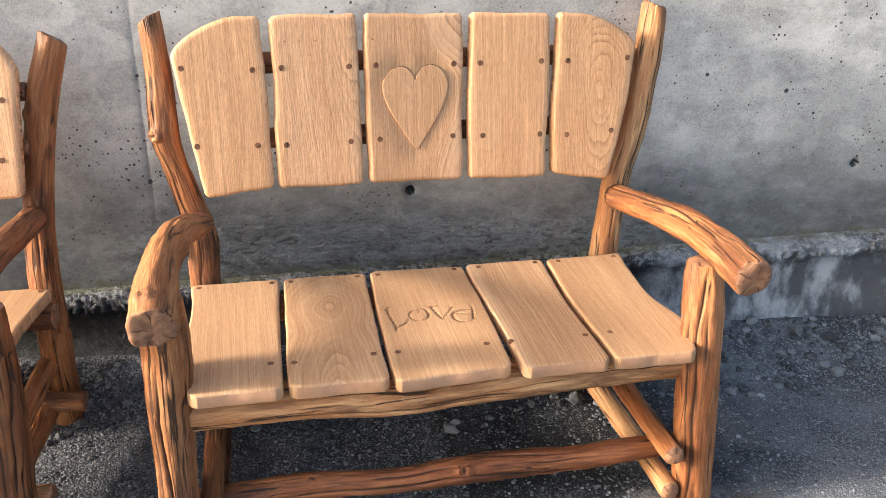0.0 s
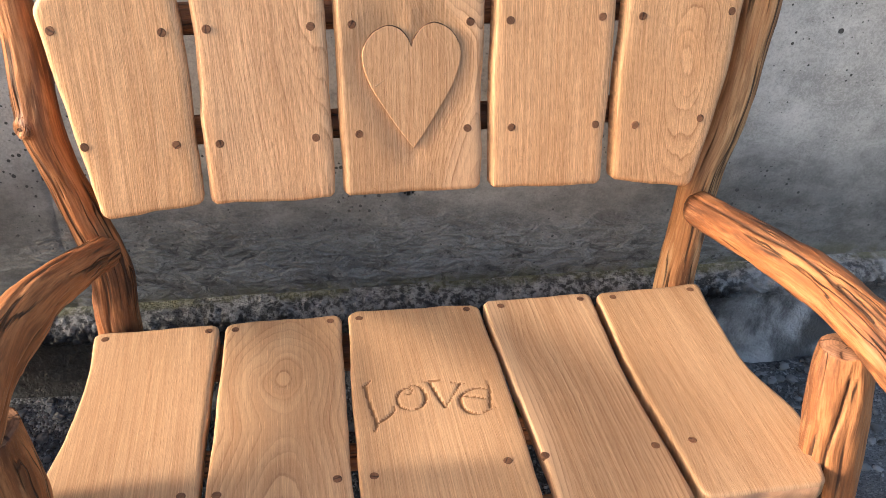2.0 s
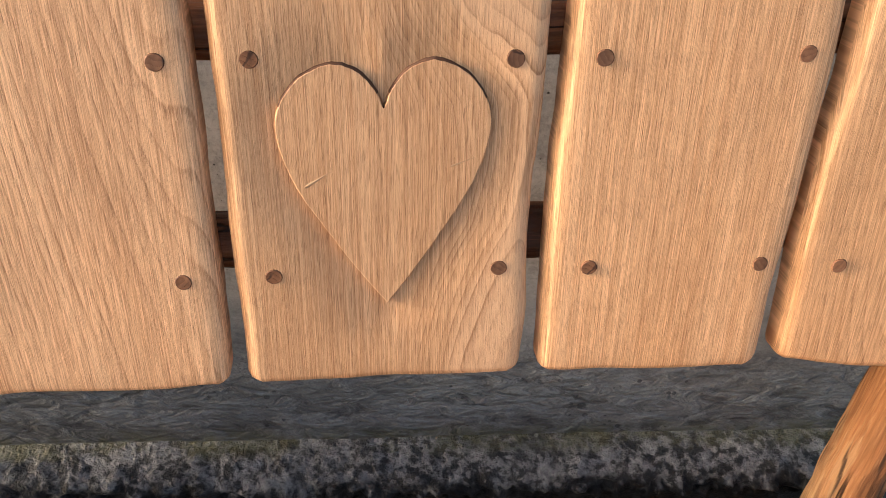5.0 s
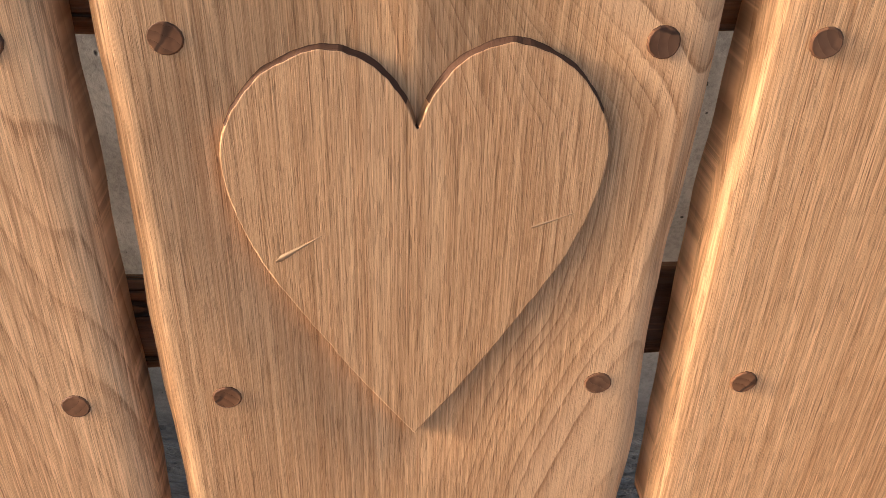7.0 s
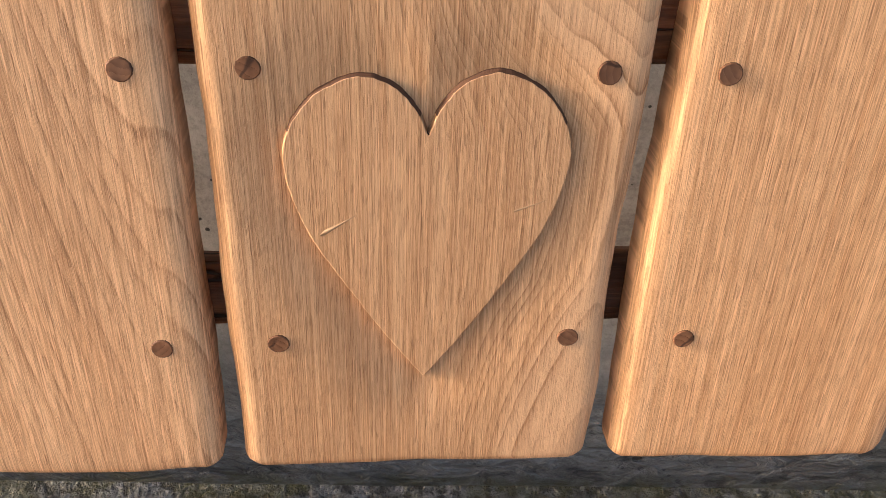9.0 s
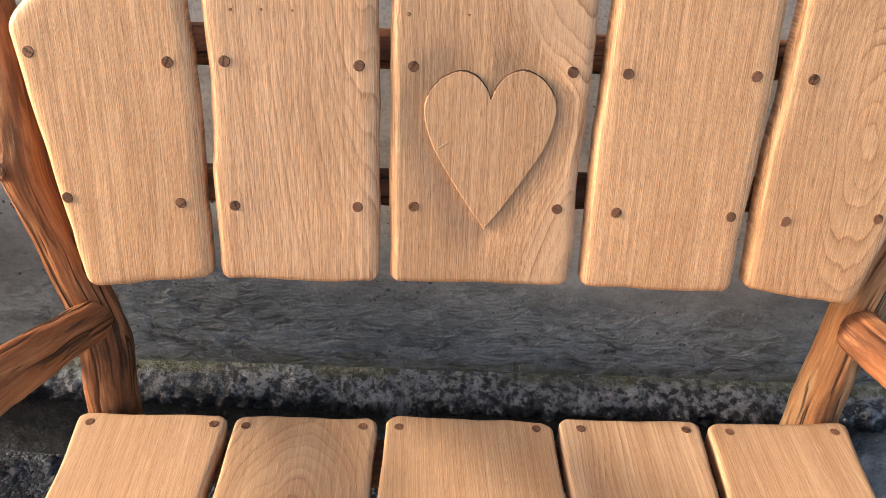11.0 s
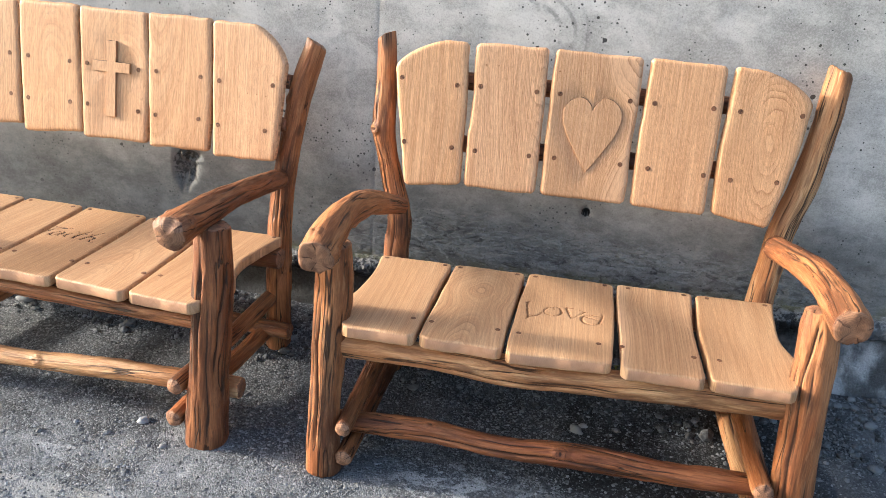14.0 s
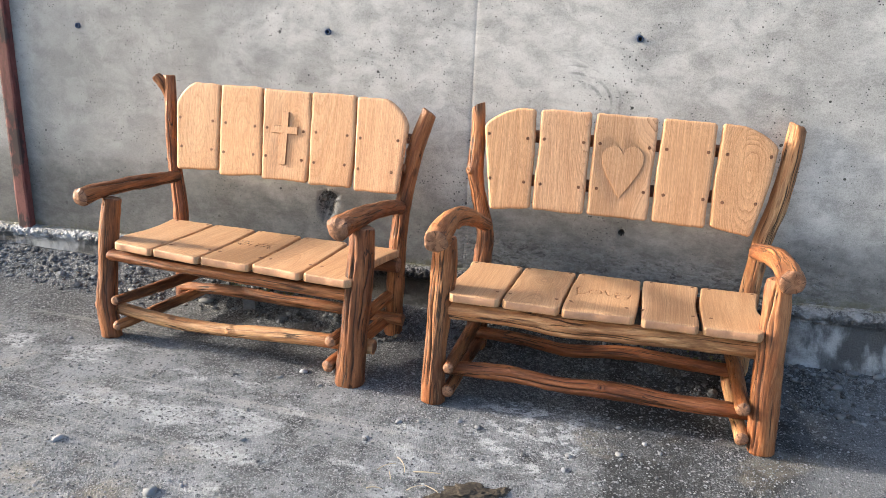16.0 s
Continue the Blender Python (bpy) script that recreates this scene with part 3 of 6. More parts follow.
def log(name, path, parent, material=None, seed=0, label="", rough=0.055, checks=3, sides=72, squash=(1.0, 1.0), knots=(), whittle=0, slant=(0.0, 0.0)):
    """A peeled branch along path rows (x, y, z, radius), with bumps, drying checks, worn round ends and optional knots
    (share of length, angle in degrees, size)."""
    rnd = random.Random(seed)
    length = sum(math.dist(a[:3], b[:3]) for a, b in zip(path, path[1:]))
    count = max(14, int(length / 0.009))
    rows = spline(path, count)
    centre, radius = rows[:, :3], rows[:, 3]
    tangent = np.gradient(centre, axis=0)
    tangent /= np.linalg.norm(tangent, axis=1)[:, None]
    side = np.cross(tangent[0], (0.31, 0.11, 0.94) if abs(tangent[0][2]) < 0.8 else (0, 1, 0.05))
    cut = [(rnd.uniform(0, 2 * math.pi), rnd.uniform(0.02, 0.5), rnd.uniform(0.45, 0.98), rnd.uniform(0.004, 0.009), rnd.uniform(-0.5, 0.5)) for _ in range(checks)]
    cut += [(rnd.uniform(0, 2 * math.pi), q, q + rnd.uniform(0.08, 0.25), rnd.uniform(0.0025, 0.005), rnd.uniform(-0.3, 0.3)) for q in (rnd.uniform(0.05, 0.75) for _ in range(2 * checks))]
    verts, grain, split = [], [], []
    run = 0.0
    turn = rnd.uniform(0, 6)
    o = Vector((rnd.uniform(0, 50), rnd.uniform(0, 50), rnd.uniform(0, 50)))

    def ring(i, shrink, push, along):
        nonlocal side
        tg = tangent[i]
        s = side - tg * np.dot(side, tg)
        s /= np.linalg.norm(s)
        side = s
        u = np.cross(tg, s)
        f = i / (count - 1)
        for k in range(sides):
            a = 2 * math.pi * k / sides
            ca, sa = math.cos(a), math.sin(a)
            r = radius[i]
            r *= 1 + rough * 1.2 * noise.noise(o + Vector((ca * 0.4, sa * 0.4, along * 3.2 + 9)))
            r *= 1 + rough * 1.7 * noise.noise(o + Vector((ca * 0.9, sa * 0.9, along * 7.0)))
            r *= 1 + rough * 0.7 * noise.noise(o + Vector((ca * 3.2, sa * 3.2, along * 24.0)))
            r += 0.0016 * noise.noise(o + Vector((ca * 9, sa * 9, along * 18)))
            open_ = 0.0
            for a0, lo, hi, deep, lean in cut:
                if lo - 0.08 < f < hi + 0.08:
                    d = (a - a0 - lean * (f - lo) - 0.10 * math.sin(9 * f) - 0.10 * noise.noise(o + Vector((along * 14, a0, 0))) + math.pi) % (2 * math.pi) - math.pi
                    fade = min(1, (f - lo + 0.08) / 0.12, (hi + 0.08 - f) / 0.12)
                    width = 0.0022 / radius[i] + 0.035
                    v = fade * math.exp(-(d / width) ** 2)
                    r -= deep * v
                    open_ = max(open_, v)
            for kf, ka, ks in knots:
                d = (a - radians(ka) + math.pi) % (2 * math.pi) - math.pi
                q = math.hypot(d * radius[i], (f - kf) * length) / ks
                if q < 2.6:
                    r += ks * (0.42 * math.exp(-(q - 0.75) ** 2 * 4) - 0.34 * math.exp(-q * q * 6))
                    open_ = max(open_, math.exp(-(q / 0.42) ** 4), 0.62 * math.exp(-((q - 0.95) / 0.16) ** 2))
            r *= shrink
            if whittle and shrink < 0.97:
                w = 2 * math.pi / whittle
                r *= 1.06 * math.cos(w / 2) / math.cos((a + turn) % w - w / 2)
            out = s * (ca * r * squash[0]) + u * (sa * r * squash[1])
            tilt = max(0.0, 1 - (length - along) / 0.09) * (slant[0] * out[0] + slant[1] * out[1])
            if shrink < 0.97:
                push_ = push + radius[i] * 0.16 * (noise.noise(o + Vector((ca * shrink * 1.3, sa * shrink * 1.3, 7))) + 0.4 * noise.noise(o + Vector((ca * shrink * 3, sa * shrink * 3, 3))))
            else:
                push_ = push
            verts.append(centre[i] + tg * (push_ + tilt) + out)
            grain.append((ca * r, along + push, sa * r))
            split.append(open_ if shrink > 0.95 else 0.0)

    e = 0.46 if whittle else 0.16
    ends = ((1.0, 0.58), (0.55, 0.80), (0.12, 0.955)) if whittle else ((1.0, 0.60), (0.82, 0.84), (0.45, 0.96))
    for step, shrink in ends:
        ring(0, shrink, -radius[0] * e * step, 0.0)
    for i in range(count):
        if i:
            run += float(np.linalg.norm(centre[i] - centre[i - 1]))
        ring(i, 1.0, 0.0, run)
    for step, shrink in ends[::-1]:
        ring(count - 1, shrink, radius[-1] * e * step, run)
    rings = count + 6
    faces, slots = [], []
    for i in range(rings - 1):
        for k in range(sides):
            k2 = (k + 1) % sides
            faces.append((i * sides + k, i * sides + k2, (i + 1) * sides + k2, (i + 1) * sides + k))
            slots.append(1 if i < 2 or i > rings - 4 else 0)
    for base, tip, flip in ((0, centre[0] - tangent[0] * radius[0] * e * 1.04, True), ((rings - 1) * sides, centre[-1] + tangent[-1] * radius[-1] * e * 1.04, False)):
        verts.append(tip)
        grain.append((0, run if base else 0, 0))
        split.append(0.0)
        c = len(verts) - 1
        for k in range(sides):
            k2 = (k + 1) % sides
            faces.append((c, base + k2, base + k) if flip else (c, base + k, base + k2))
            slots.append(1)
    ob = mesh_object(name, verts, faces, [material or LOG, CUT], parent, label, grain, slots)
    ob.data.attributes.new("split", 'FLOAT', 'POINT').data.foreach_set("value", split)
    return ob


def curve_at(values, t):
    """Smooth value along evenly spaced ones, t from 0 to 1."""
    return float(spline([(v, 0) for v in values], 2)[0][0]) if len(values) == 1 else float(np.interp(t, np.linspace(0, 1, 41), spline([(v, 0.0) for v in values], 41)[:, 0]))


def outline_distance(px, py, loop):
    """Distance from many points to a closed outline, whether they lie inside, and the nearest places on it."""
    best = np.full(px.shape, 1e9)
    qx, qy = px.copy(), py.copy()
    inside = np.zeros(px.shape, dtype=bool)
    n = len(loop)
    for i in range(n):
        ax, ay = loop[i]
        bx, by = loop[(i + 1) % n]
        dx, dy = bx - ax, by - ay
        ll = dx * dx + dy * dy + 1e-12
        t = np.clip(((px - ax) * dx + (py - ay) * dy) / ll, 0, 1)
        d = np.hypot(px - ax - t * dx, py - ay - t * dy)
        near = d < best
        qx, qy, best = np.where(near, ax + t * dx, qx), np.where(near, ay + t * dy, qy), np.where(near, d, best)
        if (ay > by) != (by > ay) or ay != by:
            cross = (ay > py) != (by > py)
            xs = ax + (py - ay) * dx / (dy if dy else 1e-12)
            inside ^= cross & (px < xs)
    return best, inside, qx, qy


def board(name, left, right, low, high, parent, material, place, thick=0.032, seed=0, corner=0.012, arc=None, round_edge=0.009,
          wave=0.0022, relief=None, step=0.008, label="", shade=1.0):
    """A sanded live-edge board in its own plane (x across, y along, z out of its face), set by place.
    left, right: x along the edge from the low end to the high one; low, high: y of the ends (at the left, at the right).
    arc: (side, length along the edge, length along the end) of one big rounded corner at the high end.
    relief: a function of x and y arrays that gives the height of carving on the face."""
    o = Vector((seed * 3.17, seed * 1.31, 0.5))
    ny = max(10, int((high[0] - low[0]) / step))
    nx = max(8, int((right[0] - left[0]) / step))
    rs, ss = np.linspace(0, 1, ny + 1), np.linspace(0, 1, nx + 1)
    # crowd the lines towards the rim so that it rounds well
    rs = np.unique(np.concatenate([rs, [0.004, 0.010, 0.018, 0.99, 0.996, 0.982]]))
    ss = np.unique(np.concatenate([ss, [0.008, 0.020, 0.036, 0.992, 0.98, 0.964]]))

    def side_x(which, r):
        x = curve_at(left if which == 0 else right, r)
        x += wave * noise.noise(o + Vector((which * 9.0, r * 5.0, 0))) + wave * 0.5 * noise.noise(o + Vector((which * 5.0, r * 13.0, 2)))
        inward = 1 if which == 0 else -1
        span = high[0] - low[0]
        for end, d in ((0, r * span), (1, (1 - r) * span)):
            c = corner * (0.7 + 0.6 * abs(noise.noise(o + Vector((which * 4.0, end * 7.0, 5)))))
            ca, cb = c, c
            if arc and end == 1 and which == arc[0]:
                ca, cb = arc[2], arc[1]
            if d < cb:
                q = 1 - d / cb
                x += inward * ca * ((0.45 * (1 - math.sqrt(max(0.0, 1 - q * q))) + 0.55 * q ** 1.5) if (arc and end == 1 and which == arc[0]) else q * q * 0.8 + q * 0.2)
        return x

    xl, xr = [side_x(0, r) for r in rs], [side_x(1, r) for r in rs]
    X = np.zeros((len(rs), len(ss)))
    Y = np.zeros_like(X)
    for i, r in enumerate(rs):
        for j, s in enumerate(ss):
            X[i, j] = xl[i] + (xr[i] - xl[i]) * s
            lo = low[0] + (low[1] - low[0]) * s + 0.0035 * noise.noise(o + Vector((s * 4.0, 3.0, 0)))
            hi = high[0] + (high[1] - high[0]) * s + 0.0035 * noise.noise(o + Vector((s * 4.0, 8.0, 0)))
            Y[i, j] = lo + (hi - lo) * r
    rim = [(0, j) for j in range(len(ss))] + [(i, len(ss) - 1) for i in range(1, len(rs))] + \
          [(len(rs) - 1, j) for j in range(len(ss) - 2, -1, -1)] + [(i, 0) for i in range(len(rs) - 2, 0, -1)]
    loop = [(X[i, j], Y[i, j]) for i, j in rim]
    d = outline_distance(X, Y, loop)[0]
    q = np.clip(1 - d / round_edge, 0, 1)
    Z = -round_edge * 0.75 * (1 - np.sqrt(np.clip(1 - q * q, 0, 1)))
    for i in range(len(rs)):
        for j in range(len(ss)):
            Z[i, j] += 0.0008 * noise.noise(o + Vector((X[i, j] * 14, Y[i, j] * 9, 4)))
    if relief is not None:
        Z += relief(X, Y)
    nv = X.size
    verts = np.stack([X.ravel(), Y.ravel(), Z.ravel()], axis=1)
    back = verts.copy()
    back[:, 2] = -thick
    qb = np.clip(1 - d.ravel() / 0.005, 0, 1)
    back[:, 2] += 0.004 * (1 - np.sqrt(1 - qb * qb))
    w = len(ss)
    faces = []
    for i in range(len(rs) - 1):
        for j in range(w - 1):
            a = i * w + j
            faces.append((a, a + 1, a + w + 1, a + w))
            faces.append((nv + a, nv + a + w, nv + a + w + 1, nv + a + 1))
    ids = [i * w + j for i, j in rim]
    slots = [0] * len(faces)
    last = (len(rs) - 1) * w
    for a, b in zip(ids, ids[1:] + ids[:1]):
        faces.append((b, a, nv + a, nv + b))
        slots.append(int((a < w and b < w) or (a >= last and b >= last)))
    allv = np.vstack([verts, back])
    grain = allv - np.array([(left[0] + right[0]) / 2, (low[0] + high[0]) / 2, 0])
    ob = mesh_object(name, allv, faces, [material, ENDS], parent, label, grain, slots, tone=(seed * 0.618) % 1.0, shade=shade)
    set_rings(ob, seed, allv)
    ob.matrix_basis = place
    return ob


# ---- how the boards were sawn ----
def ease(v, lo, hi):
    t = np.clip((v - lo) / (hi - lo), 0, 1)
    return t * t * (3 - 2 * t)


def straight(per_metre, lean=0.0, bow=0.0, bold=0.6, sap_below=-9.0, knots=()):
    """Rift-sawn board: rings run lengthwise, with a slight lean and bow, round small knots (x, y, size)."""
    def fn(x, y, z):
        u = x + lean * y + bow * y * y
        for kx, ky, size in knots:
            u = u + size * np.tanh((x - kx) / size) * np.exp(-((x - kx) / (2.2 * size)) ** 2 - ((y - ky) / (3.2 * size)) ** 2)
        return per_metre * (u + 0.35 * z), ease(-u, -sap_below, -sap_below + 0.012), bold
    return fn


def arched(cx, per_metre, depths, span, flat=1.0, bold=1.0, sap_in=None, lean=0.0, knots=()):
    """Flat-sawn board: the saw met the rings at an angle, which leaves nested arches about cx.
    depths: distance to the trunk's heart at even steps along span (low end, high end)."""
    def fn(x, y, z):
        run = np.interp(y, np.linspace(span[0], span[1], 61), spline([(d, 0.0) for d in depths], 61)[:, 0])
        dx = (x - cx - lean * y) * flat
        u = np.sqrt(dx * dx + (run + z * 0.6) ** 2)
        for kx, ky, size in knots:
            u = u + 0.8 * size * np.exp(-((x - kx) / size) ** 2 - ((y - ky) / (1.8 * size)) ** 2)
        return per_metre * u, (ease(-u, -sap_in - 0.008, -sap_in) if sap_in else np.zeros_like(u)), bold
    return fn


def heart_board(x, y, z):
    """Straight on one side; on the other the sapwood lies just under the face, so that the carving cuts through ring after ring."""
    side = ease(x, -0.01, 0.12)
    u = x + side * (0.62 * np.maximum(0.0, y - 0.055) + 0.34 * np.maximum(0.0, -0.05 - y)) + 0.12 * np.maximum(0.0, y - 0.10)
    u = u + side * 3.2 * z - 0.012 * side * np.exp(-((y - 0.01) / 0.09) ** 2)
    rings = 190 * u - 75 * np.maximum(0.0, u - 0.06) - 70 * np.maximum(0.0, u - 0.128)
    # Sapwood edge drawn inward; its paleness also stands for sunlit wood.
    return rings, ease(u, 0.119, 0.127), 1.35 * (0.40 + 0.60 * ease(x + 0.8 * np.maximum(0, y - 0.08), 0.03, 0.10))


def burl_board(x, y, z):
    """Rings swirl round a burl beside the middle and leave nested bowls below it."""
    dx, dy = x - 0.525, y - 0.035
    u = np.sqrt(dx * dx * (1 + 0.8 * ease(-dx, 0.0, 0.08)) + (np.where(dy < 0, dy / 3.2, dy / 2.6)) ** 2 + 0.0001)
    u = u + 0.011 * np.sin(dx * 48 + 1.6 * np.sin(dy * 24)) * np.exp(-(dx / 0.07) ** 2 - (dy / 0.11) ** 2) + 0.25 * np.maximum(0.0, y - 0.10)
    return 82 * u, np.zeros_like(u), 0.85 * np.exp(-(dx / 0.12) ** 2) + 0.25


SAWN = {
    11: straight(230, 0.02, 0.5, 0.40, knots=((-0.520, 0.028, 0.014),)),
    12: arched(-0.112, 190, (0.064, 0.060, 0.054, 0.047, 0.039, 0.031, 0.022), (-0.21, 0.215), 0.85, 1.15, 0.012, lean=-0.06),
    14: straight(330, 0.02, 0.0, 0.55),
    15: burl_board,
    16: heart_board,
    21: straight(210, 0.05, 0.1, 0.32),
    22: arched(-0.222, 105, (0.026, 0.036, 0.047, 0.058, 0.067, 0.060, 0.050, 0.062, 0.088, 0.105), (-0.30, 0.24), 1.0, 0.72, lean=0.03, knots=((-0.248, 0.112, 0.018),)),
    23: straight(250, 0.01, 0.05, 0.50),
    24: straight(125, -0.02, 0.05, 1.0, 0.205, knots=((0.183, 0.085, 0.026),)),
    25: straight(210, -0.10, 0.1, 0.40),
    51: arched(-0.492, 120, (0.11, 0.085, 0.065, 0.055, 0.062, 0.075), (-0.21, 0.21), 1.0, 0.30),
    52: arched(-0.250, 120, (0.03, 0.06, 0.085, 0.080, 0.10, 0.12), (-0.21, 0.21), 1.1, 0.32, knots=((-0.20, -0.12, 0.03),)),
    53: arched(0.020, 130, (0.07, 0.055, 0.05, 0.065, 0.09, 0.12), (-0.21, 0.21), 0.9, 0.32, knots=((0.05, -0.03, 0.03), (-0.05, 0.06, 0.03))),
    54: arched(0.125, 130, (0.12, 0.10, 0.085, 0.07, 0.05, 0.035), (-0.21, 0.21), 1.0, 0.30),
    55: straight(190, 0.02, 0.0, 0.22),
    61: straight(190, 0.03, 0.1, 0.35),
    62: straight(170, 0.0, 0.1, 0.45),
    63: straight(190, 0.02, 0.1, 0.40),
    64: arched(0.20, 120, (0.03, 0.05, 0.075, 0.09, 0.07, 0.10), (-0.32, 0.24), 1.0, 0.35),
    65: straight(180, -0.03, 0.1, 0.40),
}


def set_rings(ob, seed, points):
    """Gives a board or a figure cut out of it the rings, sapwood and ring contrast of its plank."""
    rings, sap, bold = SAWN[seed](points[:, 0], points[:, 1], np.minimum(points[:, 2], 0.0005))
    for key, v in (("rings", rings), ("sap", sap), ("bold", np.broadcast_to(bold, rings.shape))):
        ob.data.attributes.new(key, 'FLOAT', 'POINT').data.foreach_set("value", np.ascontiguousarray(v, dtype=np.float32))


PEG_MESHES = []


def peg(x, y, z, plank, radius=0.0070):
    """The end of a hardwood dowel, a hair proud of the board."""
    if not PEG_MESHES:
        for s in range(4):
            rnd = random.Random(90 + s)
            bm = bmesh.new()
            rings = []
            for k, (rr, zz) in enumerate(((1.0, -0.006), (1.0, 0.0005), (0.90, 0.0011))):
                rings.append([bm.verts.new((rr * radius * (1 + 0.05 * math.sin(2 * a + s)) * math.cos(a), rr * radius * math.sin(a), zz)) for a in np.linspace(0, 2 * math.pi, 14, endpoint=False)])
            for a, b in zip(rings, rings[1:]):
                for i in range(14):
                    bm.faces.new((a[i], a[(i + 1) % 14], b[(i + 1) % 14], b[i]))
            bm.faces.new(rings[-1])
            me = bpy.data.meshes.new("peg")
            bm.to_mesh(me)
            bm.free()
            me.materials.append(PEG)
            at = me.attributes.new("grain", 'FLOAT_VECTOR', 'POINT')
            at.data.foreach_set("vector", np.array([(v.co.x + 0.004 * s, v.co.z, v.co.y + 0.02) for v in me.vertices], dtype=np.float32).ravel())
            PEG_MESHES.append(me)
    ob = new("peg", PEG_MESHES[random.randrange(4)])
    ob.parent = plank
    ob.matrix_basis = Matrix.Translation((x, y, z)) @ pose(0, 0, 0, 0, 0, random.uniform(0, 360))
    return ob


# ---- carvings ----
def heart_loop(cx, count=110):
    """A broad hand-carved heart with its point down, its lobes a little uneven; cx: its middle across the board."""
    half = [(0.0, -0.1216), (0.0215, -0.0915), (0.0430, -0.0580), (0.0690, -0.0135), (0.0812, 0.0240), (0.0805, 0.0500), (0.0670, 0.0720), (0.0500, 0.0832), (0.0350, 0.0860),
            (0.0180, 0.0790), (0.0065, 0.0655), (0.0, 0.0505)]
    side = spline(half, count)
    up = [(cx + x, y + 0.0024 * max(0.0, (y + 0.05) / 0.13)) for x, y in side]
    return up + [(cx - x * 1.0, y) for x, y in side[::-1]][1:-1]


def cross_loop(cx, arm_y, half_w, half_arm, top, bottom):
    return [(cx - half_w, bottom), (cx + half_w, bottom), (cx + half_w, arm_y - half_w), (cx + half_arm, arm_y - half_w), (cx + half_arm, arm_y + half_w), (cx + half_w, arm_y + half_w),
            (cx + half_w, top), (cx - half_w, top), (cx - half_w, arm_y + half_w), (cx - half_arm, arm_y + half_w), (cx - half_arm, arm_y - half_w), (cx - half_w, arm_y - half_w)]


def sunk_relief(loop, down, reach):
    """The ground that is cut down round a raised figure and runs out over reach."""
    def fn(X, Y):
        d, inside = outline_distance(X, Y, loop)[:2]
        return np.where(inside, -down, -down * np.exp(-(d / reach) ** 1.5))
    return fn


def raised_figure(name, loop, centre, down, up, plank, material, seed, mid, shade=1.0):
    """The figure that was left standing: upright cut sides, a softly broken edge and a flat face of the same grain."""
    pts = []
    for a, b in zip(loop, loop[1:] + loop[:1]):
        cuts = max(1, int(math.dist(a, b) / 0.003))
        pts += [(a[0] + (b[0] - a[0]) * k / cuts, a[1] + (b[1] - a[1]) * k / cuts) for k in range(cuts)]
    pts = np.array(pts)
    n = len(pts)
    hub = np.array(centre)
    nxt, prv = np.roll(pts, -1, axis=0), np.roll(pts, 1, axis=0)
    area = float(np.sum(pts[:, 0] * nxt[:, 1] - nxt[:, 0] * pts[:, 1]))
    if area < 0:
        pts, nxt, prv = pts[::-1], np.roll(pts[::-1], -1, axis=0), np.roll(pts[::-1], 1, axis=0)
    ta, tb = pts - prv, nxt - pts
    ta /= np.linalg.norm(ta, axis=1)[:, None] + 1e-9
    tb /= np.linalg.norm(tb, axis=1)[:, None] + 1e-9
    t = ta + tb
    t /= np.linalg.norm(t, axis=1)[:, None] + 1e-9
    inward = np.stack([-t[:, 1], t[:, 0]], axis=1)
    verts = []
    for shift, z in ((-0.0010, -down - 0.001), (0.0, up - 0.0009), (0.0003, up - 0.0002), (0.0007, up)):
        for q, w in zip(pts, inward):
            verts.append((q[0] + w[0] * shift, q[1] + w[1] * shift, z))
    verts = [(vx + 0.0005 * noise.noise(Vector((vx * 190, vy * 190, vz * 300))), vy + 0.0008 * noise.noise(Vector((vx * 190, vy * 190, vz * 300 + 7))), vz) for vx, vy, vz in verts]
    faces = [(k * n + i, k * n + (i + 1) % n, (k + 1) * n + (i + 1) % n, (k + 1) * n + i) for k in range(3) for i in range(n)]
    rim = np.array(verts[3 * n:])
    steps = 14
    for k in range(1, steps):
        verts += [(hub[0] + (q[0] - hub[0]) * (1 - k / steps), hub[1] + (q[1] - hub[1]) * (1 - k / steps), up) for q in rim]
    verts.append((hub[0], hub[1], up))
    faces += [((3 + k) * n + i, (3 + k) * n + (i + 1) % n, (4 + k) * n + (i + 1) % n, (4 + k) * n + i) for k in range(steps - 1) for i in range(n)]
    faces += [((2 + steps) * n + i, (2 + steps) * n + (i + 1) % n, len(verts) - 1) for i in range(n)]
    v = np.array(verts)
    grain = v - mid
    slots = [0] * len(faces)
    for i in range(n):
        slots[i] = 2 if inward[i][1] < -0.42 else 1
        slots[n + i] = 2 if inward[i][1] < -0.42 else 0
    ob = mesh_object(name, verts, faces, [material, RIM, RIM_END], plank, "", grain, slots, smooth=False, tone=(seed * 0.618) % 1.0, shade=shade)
    set_rings(ob, seed, v)
    return ob


def stroke_relief(strokes, depth=0.0035):
    """V-cut letter strokes: each a run of (x, y, half width)."""
    def fn(X, Y):
        cut = np.zeros(X.shape)
        for s in strokes:
            p = spline(s, max(24, 8 * len(s)))
            for a, b in zip(p, p[1:]):
                dx, dy = b[0] - a[0], b[1] - a[1]
                t = np.clip(((X - a[0]) * dx + (Y - a[1]) * dy) / (dx * dx + dy * dy + 1e-12), 0, 1)
                w = a[2] + (b[2] - a[2]) * t
                dist = np.hypot(X - a[0] - t * dx, Y - a[1] - t * dy)
                cut = np.maximum(cut, np.clip(1.25 - dist / w, 0, 1) * np.minimum(1, w / 0.0022))
        return -depth * cut
    return fn


# ---- the setting ----
WALL_Y = 0.65
LEDGE_Z, LEDGE_SLOPE = 0.318, 0.036


